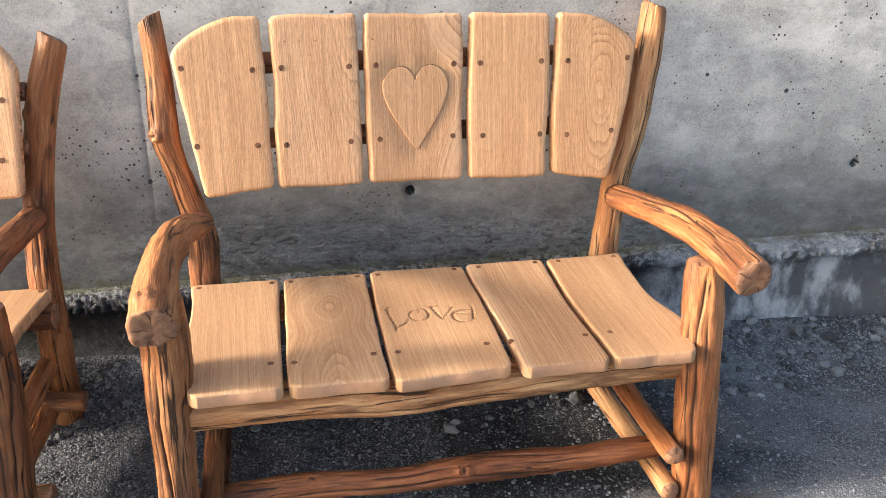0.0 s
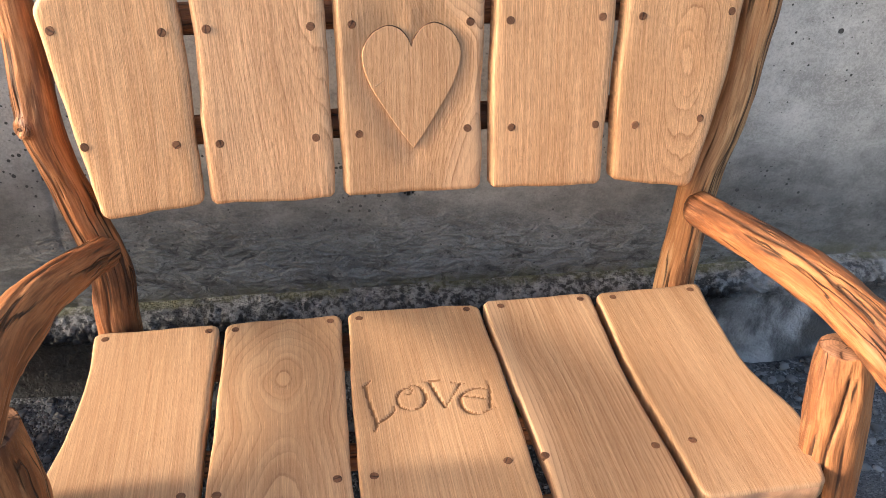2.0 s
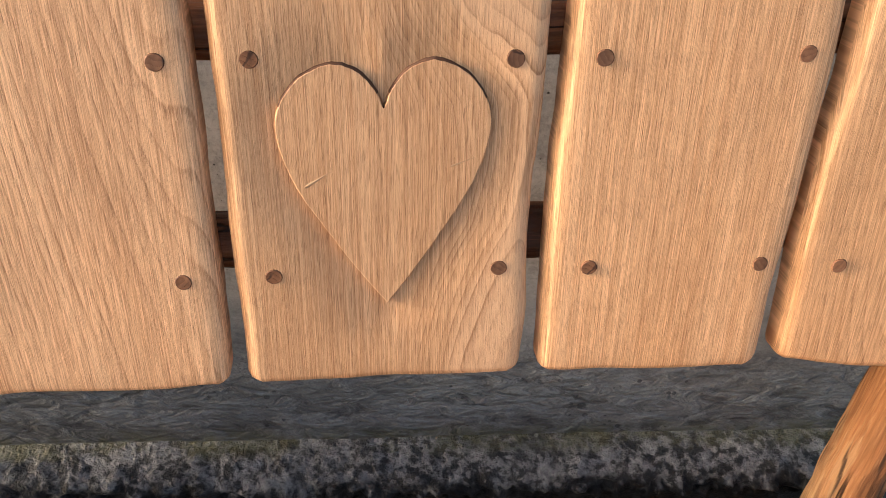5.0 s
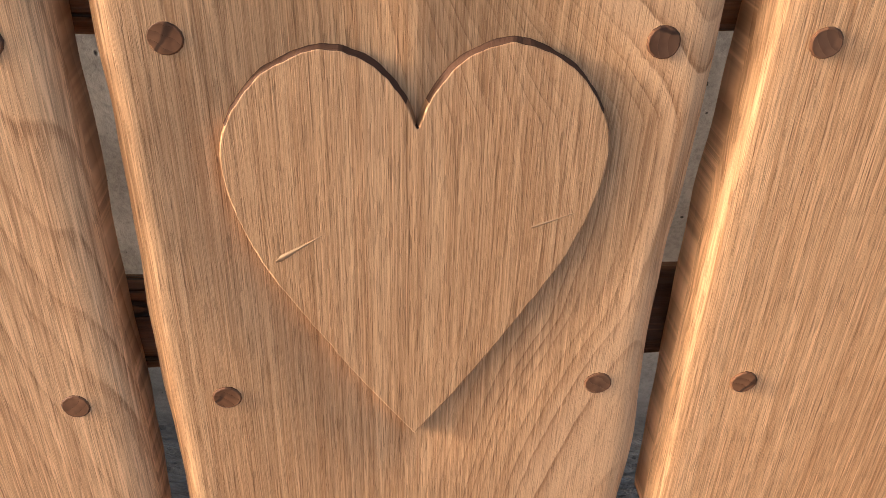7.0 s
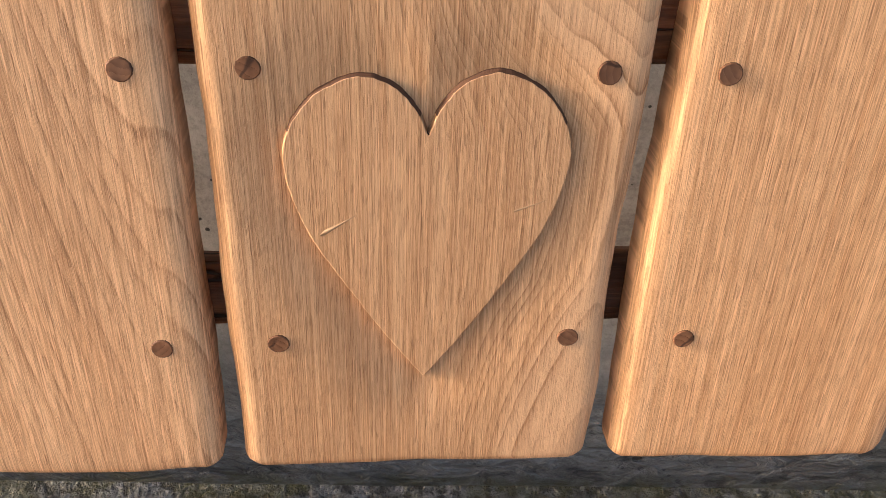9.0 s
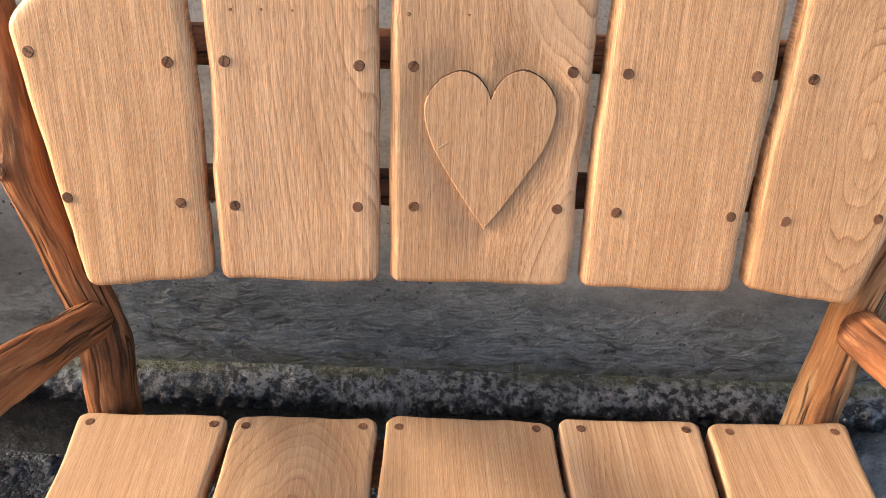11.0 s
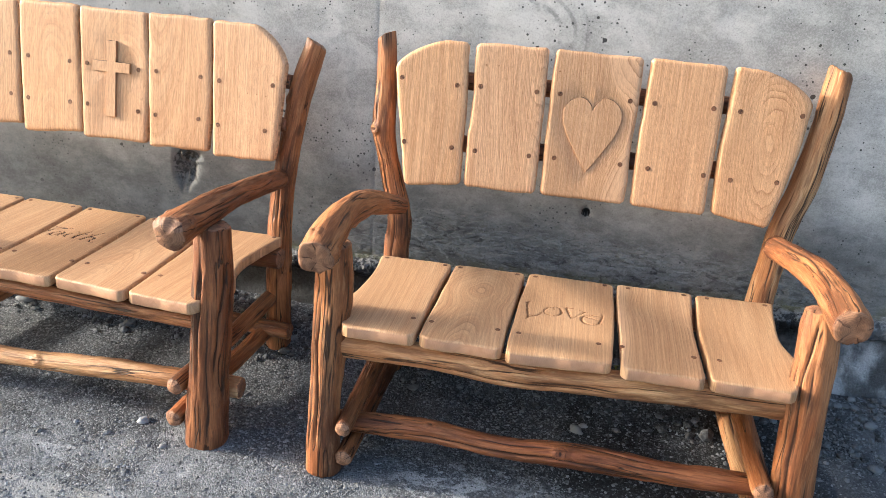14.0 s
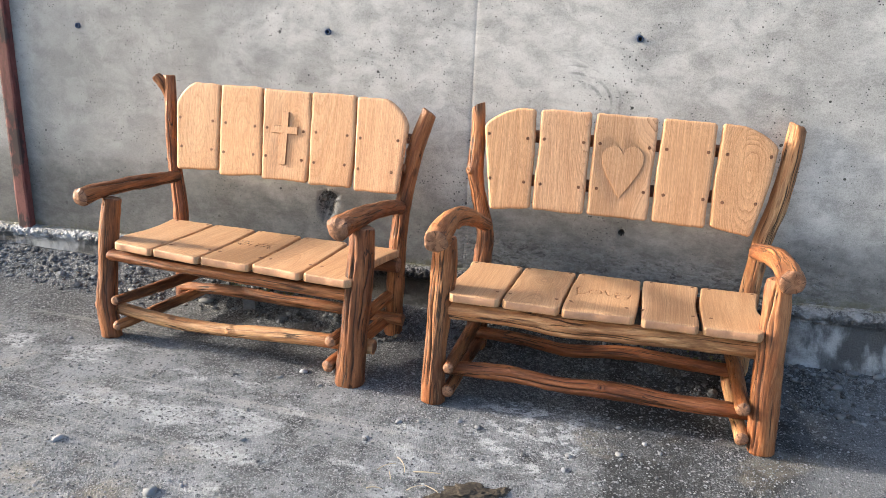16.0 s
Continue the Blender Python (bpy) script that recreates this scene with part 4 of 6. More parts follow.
def ledge_height(x):
    return LEDGE_Z + LEDGE_SLOPE * max(-9.0, min(9.0, x))


def ground_height(x, y):
    bank = min(1.0, max(0.0, (y - 0.34) / 0.24))
    bank = bank * bank * (3 - 2 * bank) * (0.100 + 0.025 * noise.noise(Vector((x * 1.3, 2.0, 0.0))))
    near = 1.0 if -5 < x < 4 and -5 < y < 1 else 0.0
    return bank + near * (0.006 * noise.noise(Vector((x * 1.7, y * 1.7, 1.0))) + 0.003 * noise.noise(Vector((x * 9, y * 9, 2.0))) + 0.0015 * noise.noise(Vector((x * 40, y * 40, 3.0)))) - 0.004


def build_ground():
    xs = np.concatenate([[-400, -120, -40, -16, -8], np.arange(-4.6, 3.0, 0.02), [4.5, 8, 16, 40, 120, 400]])
    ys = np.concatenate([[-400, -120, -40, -16, -8, -5.5], np.arange(-4.2, 0.72, 0.02), [1.2, 4, 16, 60, 400]])
    verts = [(x, y, ground_height(x, y) if y < 1.0 else 0.0) for y in ys for x in xs]
    w = len(xs)
    faces = [(i * w + j, i * w + j + 1, (i + 1) * w + j + 1, (i + 1) * w + j) for i in range(len(ys) - 1) for j in range(w - 1)]
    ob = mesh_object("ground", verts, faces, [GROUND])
    tagged(ob, "hard-packed grey grit ground with pale cement dust", "ground", kind="structure")


def build_wall():
    """Cast concrete wall: a long block whose front face carries sunken tie holes and a formwork joint."""
    holes = [(-2.80, 1.291, 1), (-1.404, 1.331, 1), (0.0, 1.373, 1), (0.006, 0.556, 0), (1.37, 0.60, 0)]
    x0, x1, z1 = -14.0, 12.0, 3.0
    near0, near1 = -3.6, 2.6
    xs = np.concatenate([np.arange(near0, near1 + 0.001, 0.02)])
    zs = np.concatenate([[-0.3], np.arange(0.02, 2.02, 0.02), [2.5, z1]])
    # finer lines round the holes
    xs = np.unique(np.round(np.concatenate([xs] + [h[0] + np.linspace(-0.022, 0.022, 13) for h in holes] + [[-0.7045, -0.7015, -0.6985, -0.6955]]), 4))
    zs = np.unique(np.round(np.concatenate([zs] + [h[1] + np.linspace(-0.022, 0.022, 13) for h in holes]), 4))
    xs = np.concatenate([[x0, -7.0], xs, [6.0, x1]])
    verts = []
    for z in zs:
        for x in xs:
            y = WALL_Y
            if near0 <= x <= near1 and 0 < z < 2.1:
                y += 0.0022 * noise.noise(Vector((x * 2.2, z * 2.2, 0))) + 0.0011 * noise.noise(Vector((x * 15, z * 15, 3)))
                # a spalled, rough patch behind one bench
                q = math.hypot((x + 1.395) / 0.055, (z - 0.528) / 0.075) + 0.5 * noise.noise(Vector((x * 22, z * 22, 9)))
                if q < 1:
                    y += 0.034 * (1 - q) + 0.016 * noise.noise(Vector((x * 60, z * 60, 5)))
                # the joint between two casts
                if abs(x + 0.70) < 0.003:
                    y += 0.0005
                for hx, hz, _ in holes:
                    d = math.hypot(x - hx, z - hz)
                    if d < 0.0125:
                        y += 0.05
                    elif d < 0.024:
                        y += 0.003 * (0.024 - d) / 0.012
            verts.append((x, y, z))
    w = len(xs)
    faces = [(i * w + j, i * w + j + 1, (i + 1) * w + j + 1, (i + 1) * w + j) for i in range(len(zs) - 1) for j in range(w - 1)]
    n = len(verts)
    back = WALL_Y + 0.25
    verts += [(x0, back, -0.3), (x1, back, -0.3), (x1, back, z1), (x0, back, z1)]
    top = (len(zs) - 1) * w
    faces += [(n + 1, n, n + 3, n + 2), tuple([top + j for j in range(w)] + [n + 2, n + 3]),
              tuple([i * w for i in range(len(zs))][::-1] + [n, n + 3][::-1][::-1]), tuple([i * w + w - 1 for i in range(len(zs))] + [n + 2, n + 1])]
    slots = []
    for f in faces:
        if len(f) != 4:
            slots.append(0)
            continue
        cx, cz = sum(verts[k][0] for k in f) / 4, sum(verts[k][2] for k in f) / 4
        slots.append(int(any(math.hypot(cx - h[0], cz - h[1]) < 0.0135 for h in holes)))
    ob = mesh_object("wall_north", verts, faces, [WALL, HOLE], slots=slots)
    tagged(ob, "weathered grey cast concrete wall with tie holes and stains", "wall", kind="structure")
    for hx, hz, sleeve in holes:
        if not sleeve:
            continue
        v, f = [], []
        for r, y in ((0.0135, -0.007), (0.0122, 0.03), (0.0085, 0.03), (0.0095, -0.007)):
            v += [(hx + r * math.cos(a), WALL_Y + y, hz + r * math.sin(a)) for a in np.linspace(0, 2 * math.pi, 16, endpoint=False)]
        for k in range(4):
            for i in range(16):
                f.append((k * 16 + i, k * 16 + (i + 1) % 16, ((k + 1) % 4) * 16 + (i + 1) % 16, ((k + 1) % 4) * 16 + i))
        s = mesh_object("tie_sleeve", v, f, [BLUE])
        tagged(s, "dark blue plastic sleeve in a wall tie hole", "sleeve", group="tie sleeves in the wall")


def build_ledge():
    """The rough lip of the footing along the wall's foot: crumbling lumps at its edge, an overhang and a face below."""
    xs = np.concatenate([[-14, -8, -5], np.arange(-3.9, 2.6, 0.005), [4, 8, 12]])
    corner = [(0.02, 0.006, 0), (-0.004, 0.002, 0), (-0.030, -0.002, 0), (-0.052, -0.010, 0), (-0.066, -0.024, 0), (-0.068, -0.040, 0), (-0.056, -0.056, 0), (-0.047, -0.070, 0),
              (-0.046, -0.10, 0), (-0.048, -0.15, 0), (-0.055, -0.20, 0), (-0.066, -0.27, 0), (-0.07, -0.5, 0)]
    profile = [(WALL_Y + q[0], q[1]) for q in spline(corner, 61)]
    verts = []
    m = len(profile)
    for x in xs:
        h = ledge_height(x)
        for k, (y, z) in enumerate(profile):
            f = k / 5.0
            p = Vector((x * 6, z * 9, y * 5))
            rough = noise.noise(p) + 0.6 * noise.noise(p * 3.1) + 0.4 * noise.noise(p * 8.3)
            fine = noise.noise(Vector((x * 75, z * 75, y * 75))) + 0.6 * noise.noise(Vector((x * 160, z * 160, y * 160)))
            cell = noise.voronoi(Vector((x * 42, z * 42, y * 42)))[0][0]
            cell2 = noise.voronoi(Vector((x * 95, z * 95, y * 95 + 4)))[0][0]
            lump = 0.75 * (0.55 - cell) + 0.35 * (0.5 - cell2)
            edge = math.exp(-((f - 4.9) / 1.35) ** 2)
            top = math.exp(-((f - 2.6) / 1.3) ** 2)
            front = (0.004 * rough + 0.0012 * fine) if k > 4 else 0.0
            front -= edge * (0.050 * lump + 0.012 * rough - 0.004)
            lift = (0.004 * noise.noise(Vector((x * 11, f, 4))) + 0.0020 * fine) if 4 < k < 43 else 0.0
            lift += (edge + 0.55 * top) * 0.024 * lump - edge * 0.022 * max(0.0, noise.noise(Vector((x * 17, f * 0.5, 1))))
            verts.append((x, y + front, h + z + lift))
    faces = [(i * m + k, i * m + k + 1, (i + 1) * m + k + 1, (i + 1) * m + k) for i in range(len(xs) - 1) for k in range(m - 1)]
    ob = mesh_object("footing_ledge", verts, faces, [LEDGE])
    tagged(ob, "rough dark broken concrete footing lip with moss", "ledge", kind="structure")


def build_steel_post():
    """A rusty channel standing against the wall on the footing."""
    x, z0, z1 = -3.245, ledge_height(-3.24) - 0.01, 2.2
    y1, y0 = WALL_Y - 0.004, WALL_Y - 0.042
    sec = [(-0.040, y1), (-0.040, y0), (-0.028, y0 - 0.003), (0.028, y0 - 0.003), (0.040, y0), (0.040, y1), (0.034, y1), (0.034, y0 + 0.006), (-0.034, y0 + 0.006), (-0.034, y1)]
    zs = np.linspace(z0, z1, 24)
    verts = [(x + 0.035 - 0.045 * (z - z0) + a + 0.002 * noise.noise(Vector((z * 4, a, 0))), b + 0.0015 * noise.noise(Vector((z * 6, a * 9, 3))), z) for z in zs for a, b in sec]
    m = len(sec)
    faces = [(i * m + k, i * m + (k + 1) % m, (i + 1) * m + (k + 1) % m, (i + 1) * m + k) for i in range(len(zs) - 1) for k in range(m)]
    faces += [tuple(range(m))[::-1], tuple((len(zs) - 1) * m + k for k in range(m))]
    ob = mesh_object("steel_post", verts, faces, [RUST], smooth=False)
    tagged(ob, "rusty red-brown steel post standing against the concrete wall", "post")


# ---- benches ----
LEAN, FACE_Y, FACE_Z = 9.6, 0.465, 0.868
SEAT_Y, SEAT_Z, SEAT_TILT = 0.2, 0.423, -2.06


def face_y(z, face=FACE_Y):
    return face + (z - FACE_Z) * math.tan(radians(LEAN))


def bench(name, label, place, slats, seats, logs, face=FACE_Y, slat_mat=None):
    root = new(name)
    root.matrix_world = place
    tagged(root, label, "bench", group="log benches along the wall")
    back = pose(0, face, FACE_Z, 90 - LEAN)
    for i, s in enumerate(slats):
        b = board("backrest_slat", s["left"], s["right"], s["low"], s["high"], root, SLAT, back, 0.030, s["seed"], 0.013, s.get("arc"),
                  round_edge=0.012, relief=s.get("relief"), step=s.get("step", 0.007), label=s.get("label", ""), shade=s.get("shade", 1.0))
        for x, z in s["pegs"]:
            y = (z - FACE_Z) / math.cos(radians(LEAN))
            peg(x, y, float(s["relief"](np.array([x]), np.array([y]))[0]) if s.get("relief") else 0.0, b)
        if s.get("figure"):
            title, loop, centre, down, up = s["figure"]
            mid = np.array([(s["left"][0] + s["right"][0]) / 2, (s["low"][0] + s["high"][0]) / 2, 0])
            raised_figure(title, loop, centre, down, up, b, SLAT, s["seed"], mid, s.get("shade", 1.0))
        for x0, y0, x1, y1, w in s.get("scratches", ()):
            scratch(x0, y0, x1, y1, 1.5 * w, 0.00036, b)
        for x, y, r in s.get("pins", ()):
            pin_knot(x, y, r, b)
    flat = pose(0, SEAT_Y, SEAT_Z, SEAT_TILT)
    for i, s in enumerate(seats):
        low, high = [v - SEAT_Y for v in s["low"]], [v - SEAT_Y for v in s["high"]]
        b = board("seat_plank", s["left"], s["right"], low, high, root, SEAT, flat, 0.033, s["seed"], 0.016,
                  round_edge=0.0066, relief=s.get("relief"), step=s.get("step", 0.009), label=s.get("label", ""), shade=s.get("shade", 1.0))
        if s.get("groove"):
            me = b.data
            me.materials.append(s["groove"])
            p = np.array([tuple(q.center) for q in me.polygons])
            cut = s["relief"](p[:, 0], p[:, 1])
            top = p[:, 2] > -0.012
            me.polygons.foreach_set("material_index", [2 if c < -0.0012 and t else q.material_index for c, t, q in zip(cut, top, me.polygons)])
        for x, y in s["pegs"]:
            peg(x, y - SEAT_Y, 0.0, b)
    for k, (part_name, path, more) in enumerate(logs):
        dowels = more.pop("dowels", ())
        one = log(part_name, path, root, **more)
        for x, y, z in dowels:
            peg(x, y, z, one)
    return root


def scratch(x0, y0, x1, y1, width, z, plank):
    """A shallow raw nick in the sanded face."""
    v = []
    for t in np.linspace(0, 1, 9):
        w = width * (1 - t) ** 1.5 * min(1, 6 * t + 0.2) + 0.0002
        x, y = x0 + (x1 - x0) * t, y0 + (y1 - y0) * t
        v += [(x, y - w, z), (x, y + w, z), (x, y + w, z - 0.001), (x, y - w, z - 0.001)]
    f = [(i * 4 + k, i * 4 + 4 + k, i * 4 + 4 + (k + 1) % 4, i * 4 + (k + 1) % 4) for i in range(8) for k in range(4)]
    mesh_object("scratch", v, f, [SCRATCH], plank, "pale raw scratch")


def pin_knot(x, y, r, plank):
    """A pin-sized dark knot in a board's face."""
    v = [(r * (1 + 0.2 * math.sin(3 * a)) * math.cos(a), 0.8 * r * math.sin(a), 0.0004) for a in np.linspace(0, 2 * math.pi, 9, endpoint=False)]
    v += [(1.5 * p[0], 1.5 * p[1], -0.001) for p in v]
    f = [tuple(range(9))] + [(i, i + 9, (i + 1) % 9 + 9, (i + 1) % 9) for i in range(9)]
    ob = mesh_object("pin_knot", v, f, [CARVED], plank, "tiny dark knot")
    ob.matrix_basis = Matrix.Translation((x, y, 0.0))


def serif_love(x0, y0):
    """Strokes of the word Love, cut by hand with serifs, a curl in the o and a leaning e; x0, y0: its place on the seat."""
    t, m, n = 0.0030, 0.0021, 0.0013

    def at(*rows):
        return [(x0 + x / 1000, y0 + y / 1000, h) for x, y, h in rows]
    return [
        at((-108, 46, n), (-100, 54, t), (-93, 62, n)), at((-102, 50, t), (-99, 2, t), (-93, -43, t), (-98, -64, n)), at((-93, -46, m), (-77, -36, t), (-64, -24, m), (-59, -9, n)),
        at((-36, 19, n), (-30, 18, m), (-26, 26, n), (-32, 33, n), (-43, 28, m), (-53, 11, m), (-50, -11, m), (-35, -22, n), (-16, -17, m), (-6, 4, t), (-10, 30, m), (-22, 40, n), (-32, 33, n)),
        at((-2, 45, n), (12, 46, m), (27, 45, n)), at((7, 41, t), (15, 3, t), (22, -24, m)), at((22, -24, m), (40, 3, n), (57, 30, m)), at((43, 37, n), (66, 30, n)),
        at((107, 32, n), (103, 3, m), (95, -35, t)), at((57, -2, n), (78, -6, m), (99, -17, n)),
        at((99, 10, n), (83, 16, m), (60, 6, m), (49, -11, t), (54, -37, t), (73, -48, m), (105, -36, n)),
    ]


def script_faith(cx, cy, w):
    """Strokes of the word Faith in slanting script."""
    t, n = 0.0034, 0.0018

    def at(rows):
        return [(cx + (x + 0.25 * y) * w, cy + y * w, h) for x, y, h in rows]
    return [
        at([(-2.2, -1.1, n), (-1.9, -0.6, t), (-1.8, 0.4, t), (-1.5, 1.0, n)]), at([(-2.5, 0.75, n), (-2.0, 1.05, t), (-1.3, 1.0, t), (-0.9, 1.2, n)]), at([(-2.1, 0.1, n), (-1.4, 0.2, n)]),
        at([(-0.7, 0.3, t), (-1.1, 0.25, n), (-1.2, -0.3, t), (-0.85, -0.45, n), (-0.65, 0.2, t), (-0.55, -0.4, n)]),
        at([(-0.1, 0.35, n), (-0.2, -0.15, t), (0.05, -0.45, n)]), at([(0.02, 0.78, t), (0.06, 0.7, t)]),
        at([(0.65, 1.1, n), (0.5, 0.2, t), (0.6, -0.4, t), (0.85, -0.4, n)]), at([(0.25, 0.5, n), (1.1, 0.6, n)]),
        at([(1.5, 1.2, n), (1.3, 0.3, t), (1.2, -0.45, t)]), at([(1.22, 0.0, n), (1.55, 0.3, t), (1.8, 0.05, t), (1.85, -0.45, t), (2.3, -0.6, n)]),
    ]


HEART = heart_loop(0.0343)
CROSS = cross_loop(-0.036, 0.030, 0.016, 0.065, 0.110, -0.125)


def heart_bench():
    hi = 0.211
    slats = [
        dict(left=(-0.494, -0.5265, -0.554), right=(-0.3277, -0.328, -0.329, -0.3283, -0.3297, -0.334, -0.336), low=(-0.217, -0.204), high=(hi, hi), arc=(0, 0.090, 0.165), seed=11,
             pegs=[(-0.522, 0.962), (-0.359, 0.954), (-0.502, 0.780), (-0.359, 0.776)]),
        dict(left=(-0.3145, -0.3160, -0.3168, -0.3120, -0.3123, -0.3145, -0.3150), right=(-0.1035, -0.1035, -0.1033, -0.1037, -0.1045, -0.1060, -0.1040), low=(-0.204, -0.205), high=(0.213, 0.213), seed=12, pins=((-0.280, 0.151, 0.0022), (-0.244, 0.152, 0.0018), (-0.207, 0.152, 0.0016)),
             pegs=[(-0.291, 0.957), (-0.129, 0.956), (-0.290, 0.774), (-0.132, 0.7755)]),
        dict(left=(-0.0895, -0.0895, -0.0928, -0.0912, -0.0900, -0.0915, -0.0885), right=(0.1525, 0.1570, 0.1526, 0.1552, 0.1582, 0.1592, 0.1580), low=(-0.203, -0.205), high=(0.212, 0.210), seed=16, shade=0.89, scratches=((-0.029, -0.012, -0.0078, 0.001, 0.0013), (0.0857, 0.003, 0.1046, 0.010, 0.0005)), step=0.004, pins=((-0.070, 0.152, 0.0030), (0.002, 0.153, 0.0018), (0.070, 0.152, 0.0020)),
             relief=sunk_relief(HEART, 0.0047, 0.026), figure=("heart_carving", HEART, (0.0343, 0.0), 0.0047, 0.0003), label="slat with a heart carved in raised relief",
             pegs=[(-0.063, 0.957), (0.133, 0.955), (-0.059, 0.7775), (0.1285, 0.778)]),
        dict(left=(0.1705, 0.1697, 0.1684, 0.1698, 0.1732, 0.1748, 0.1760), right=(0.3815, 0.3793, 0.3830, 0.3858, 0.3870, 0.3850, 0.3875), low=(-0.205, -0.211), high=(0.211, 0.207), seed=14,
             pegs=[(0.201, 0.955), (0.3615, 0.956), (0.207, 0.775), (0.361, 0.772)]),
        dict(left=(0.3985, 0.3972, 0.3955, 0.3940, 0.4000, 0.4037, 0.4055), right=(0.557, 0.606, 0.633), low=(-0.208, -0.229), high=(0.207, 0.205), arc=(1, 0.085, 0.165), seed=15,
             pegs=[(0.4335, 0.9545), (0.597, 0.958), (0.4355, 0.767), (0.560, 0.773)]),
    ]
    seats = [
        dict(left=(-0.530, -0.566, -0.553, -0.543, -0.554), right=(-0.344, -0.340, -0.332), low=(-0.088, -0.090), high=(0.440, 0.438), seed=21, shade=0.95,
             pegs=[(-0.532, 0.418), (-0.350, 0.416), (-0.366, 0.012)]),
        dict(left=(-0.333, -0.327, -0.320), right=(-0.124, -0.116, -0.107), low=(-0.090, -0.098), high=(0.438, 0.434), seed=22, pins=((-0.259, 0.118, 0.0018), (-0.228, 0.107, 0.0018)),
             pegs=[(-0.302, 0.413), (-0.128, 0.414), (-0.316, 0.006), (-0.143, 0.010)]),
        dict(left=(-0.111, -0.107, -0.092), right=(0.146, 0.157, 0.158), low=(-0.107, -0.098), high=(0.440, 0.430), seed=23, shade=0.93, step=0.003,
             relief=stroke_relief(serif_love(0.020, 0.165 - SEAT_Y)), groove=CARVED, label="seat plank with a word cut into it",
             pegs=[(-0.074, 0.414), (0.133, 0.413), (-0.089, 0.007), (0.114, 0.006)]),
        dict(left=(0.170, 0.169, 0.168), right=(0.367, 0.366, 0.387), low=(-0.108, -0.112), high=(0.438, 0.434), seed=24, shade=0.86, pins=((0.186, 0.087, 0.0016), (0.204, 0.085, 0.0016)),
             pegs=[(0.201, 0.414), (0.362, 0.414), (0.173, 0.008), (0.349, 0.001)]),
        dict(left=(0.381, 0.380, 0.398), right=(0.572, 0.612, 0.590, 0.600, 0.619), low=(-0.110, -0.115), high=(0.430, 0.434), seed=25, shade=0.84,
             pegs=[(0.428, 0.410), (0.592, 0.412), (0.411, 0.003)]),
    ]
    z1, z2 = 0.958, 0.776
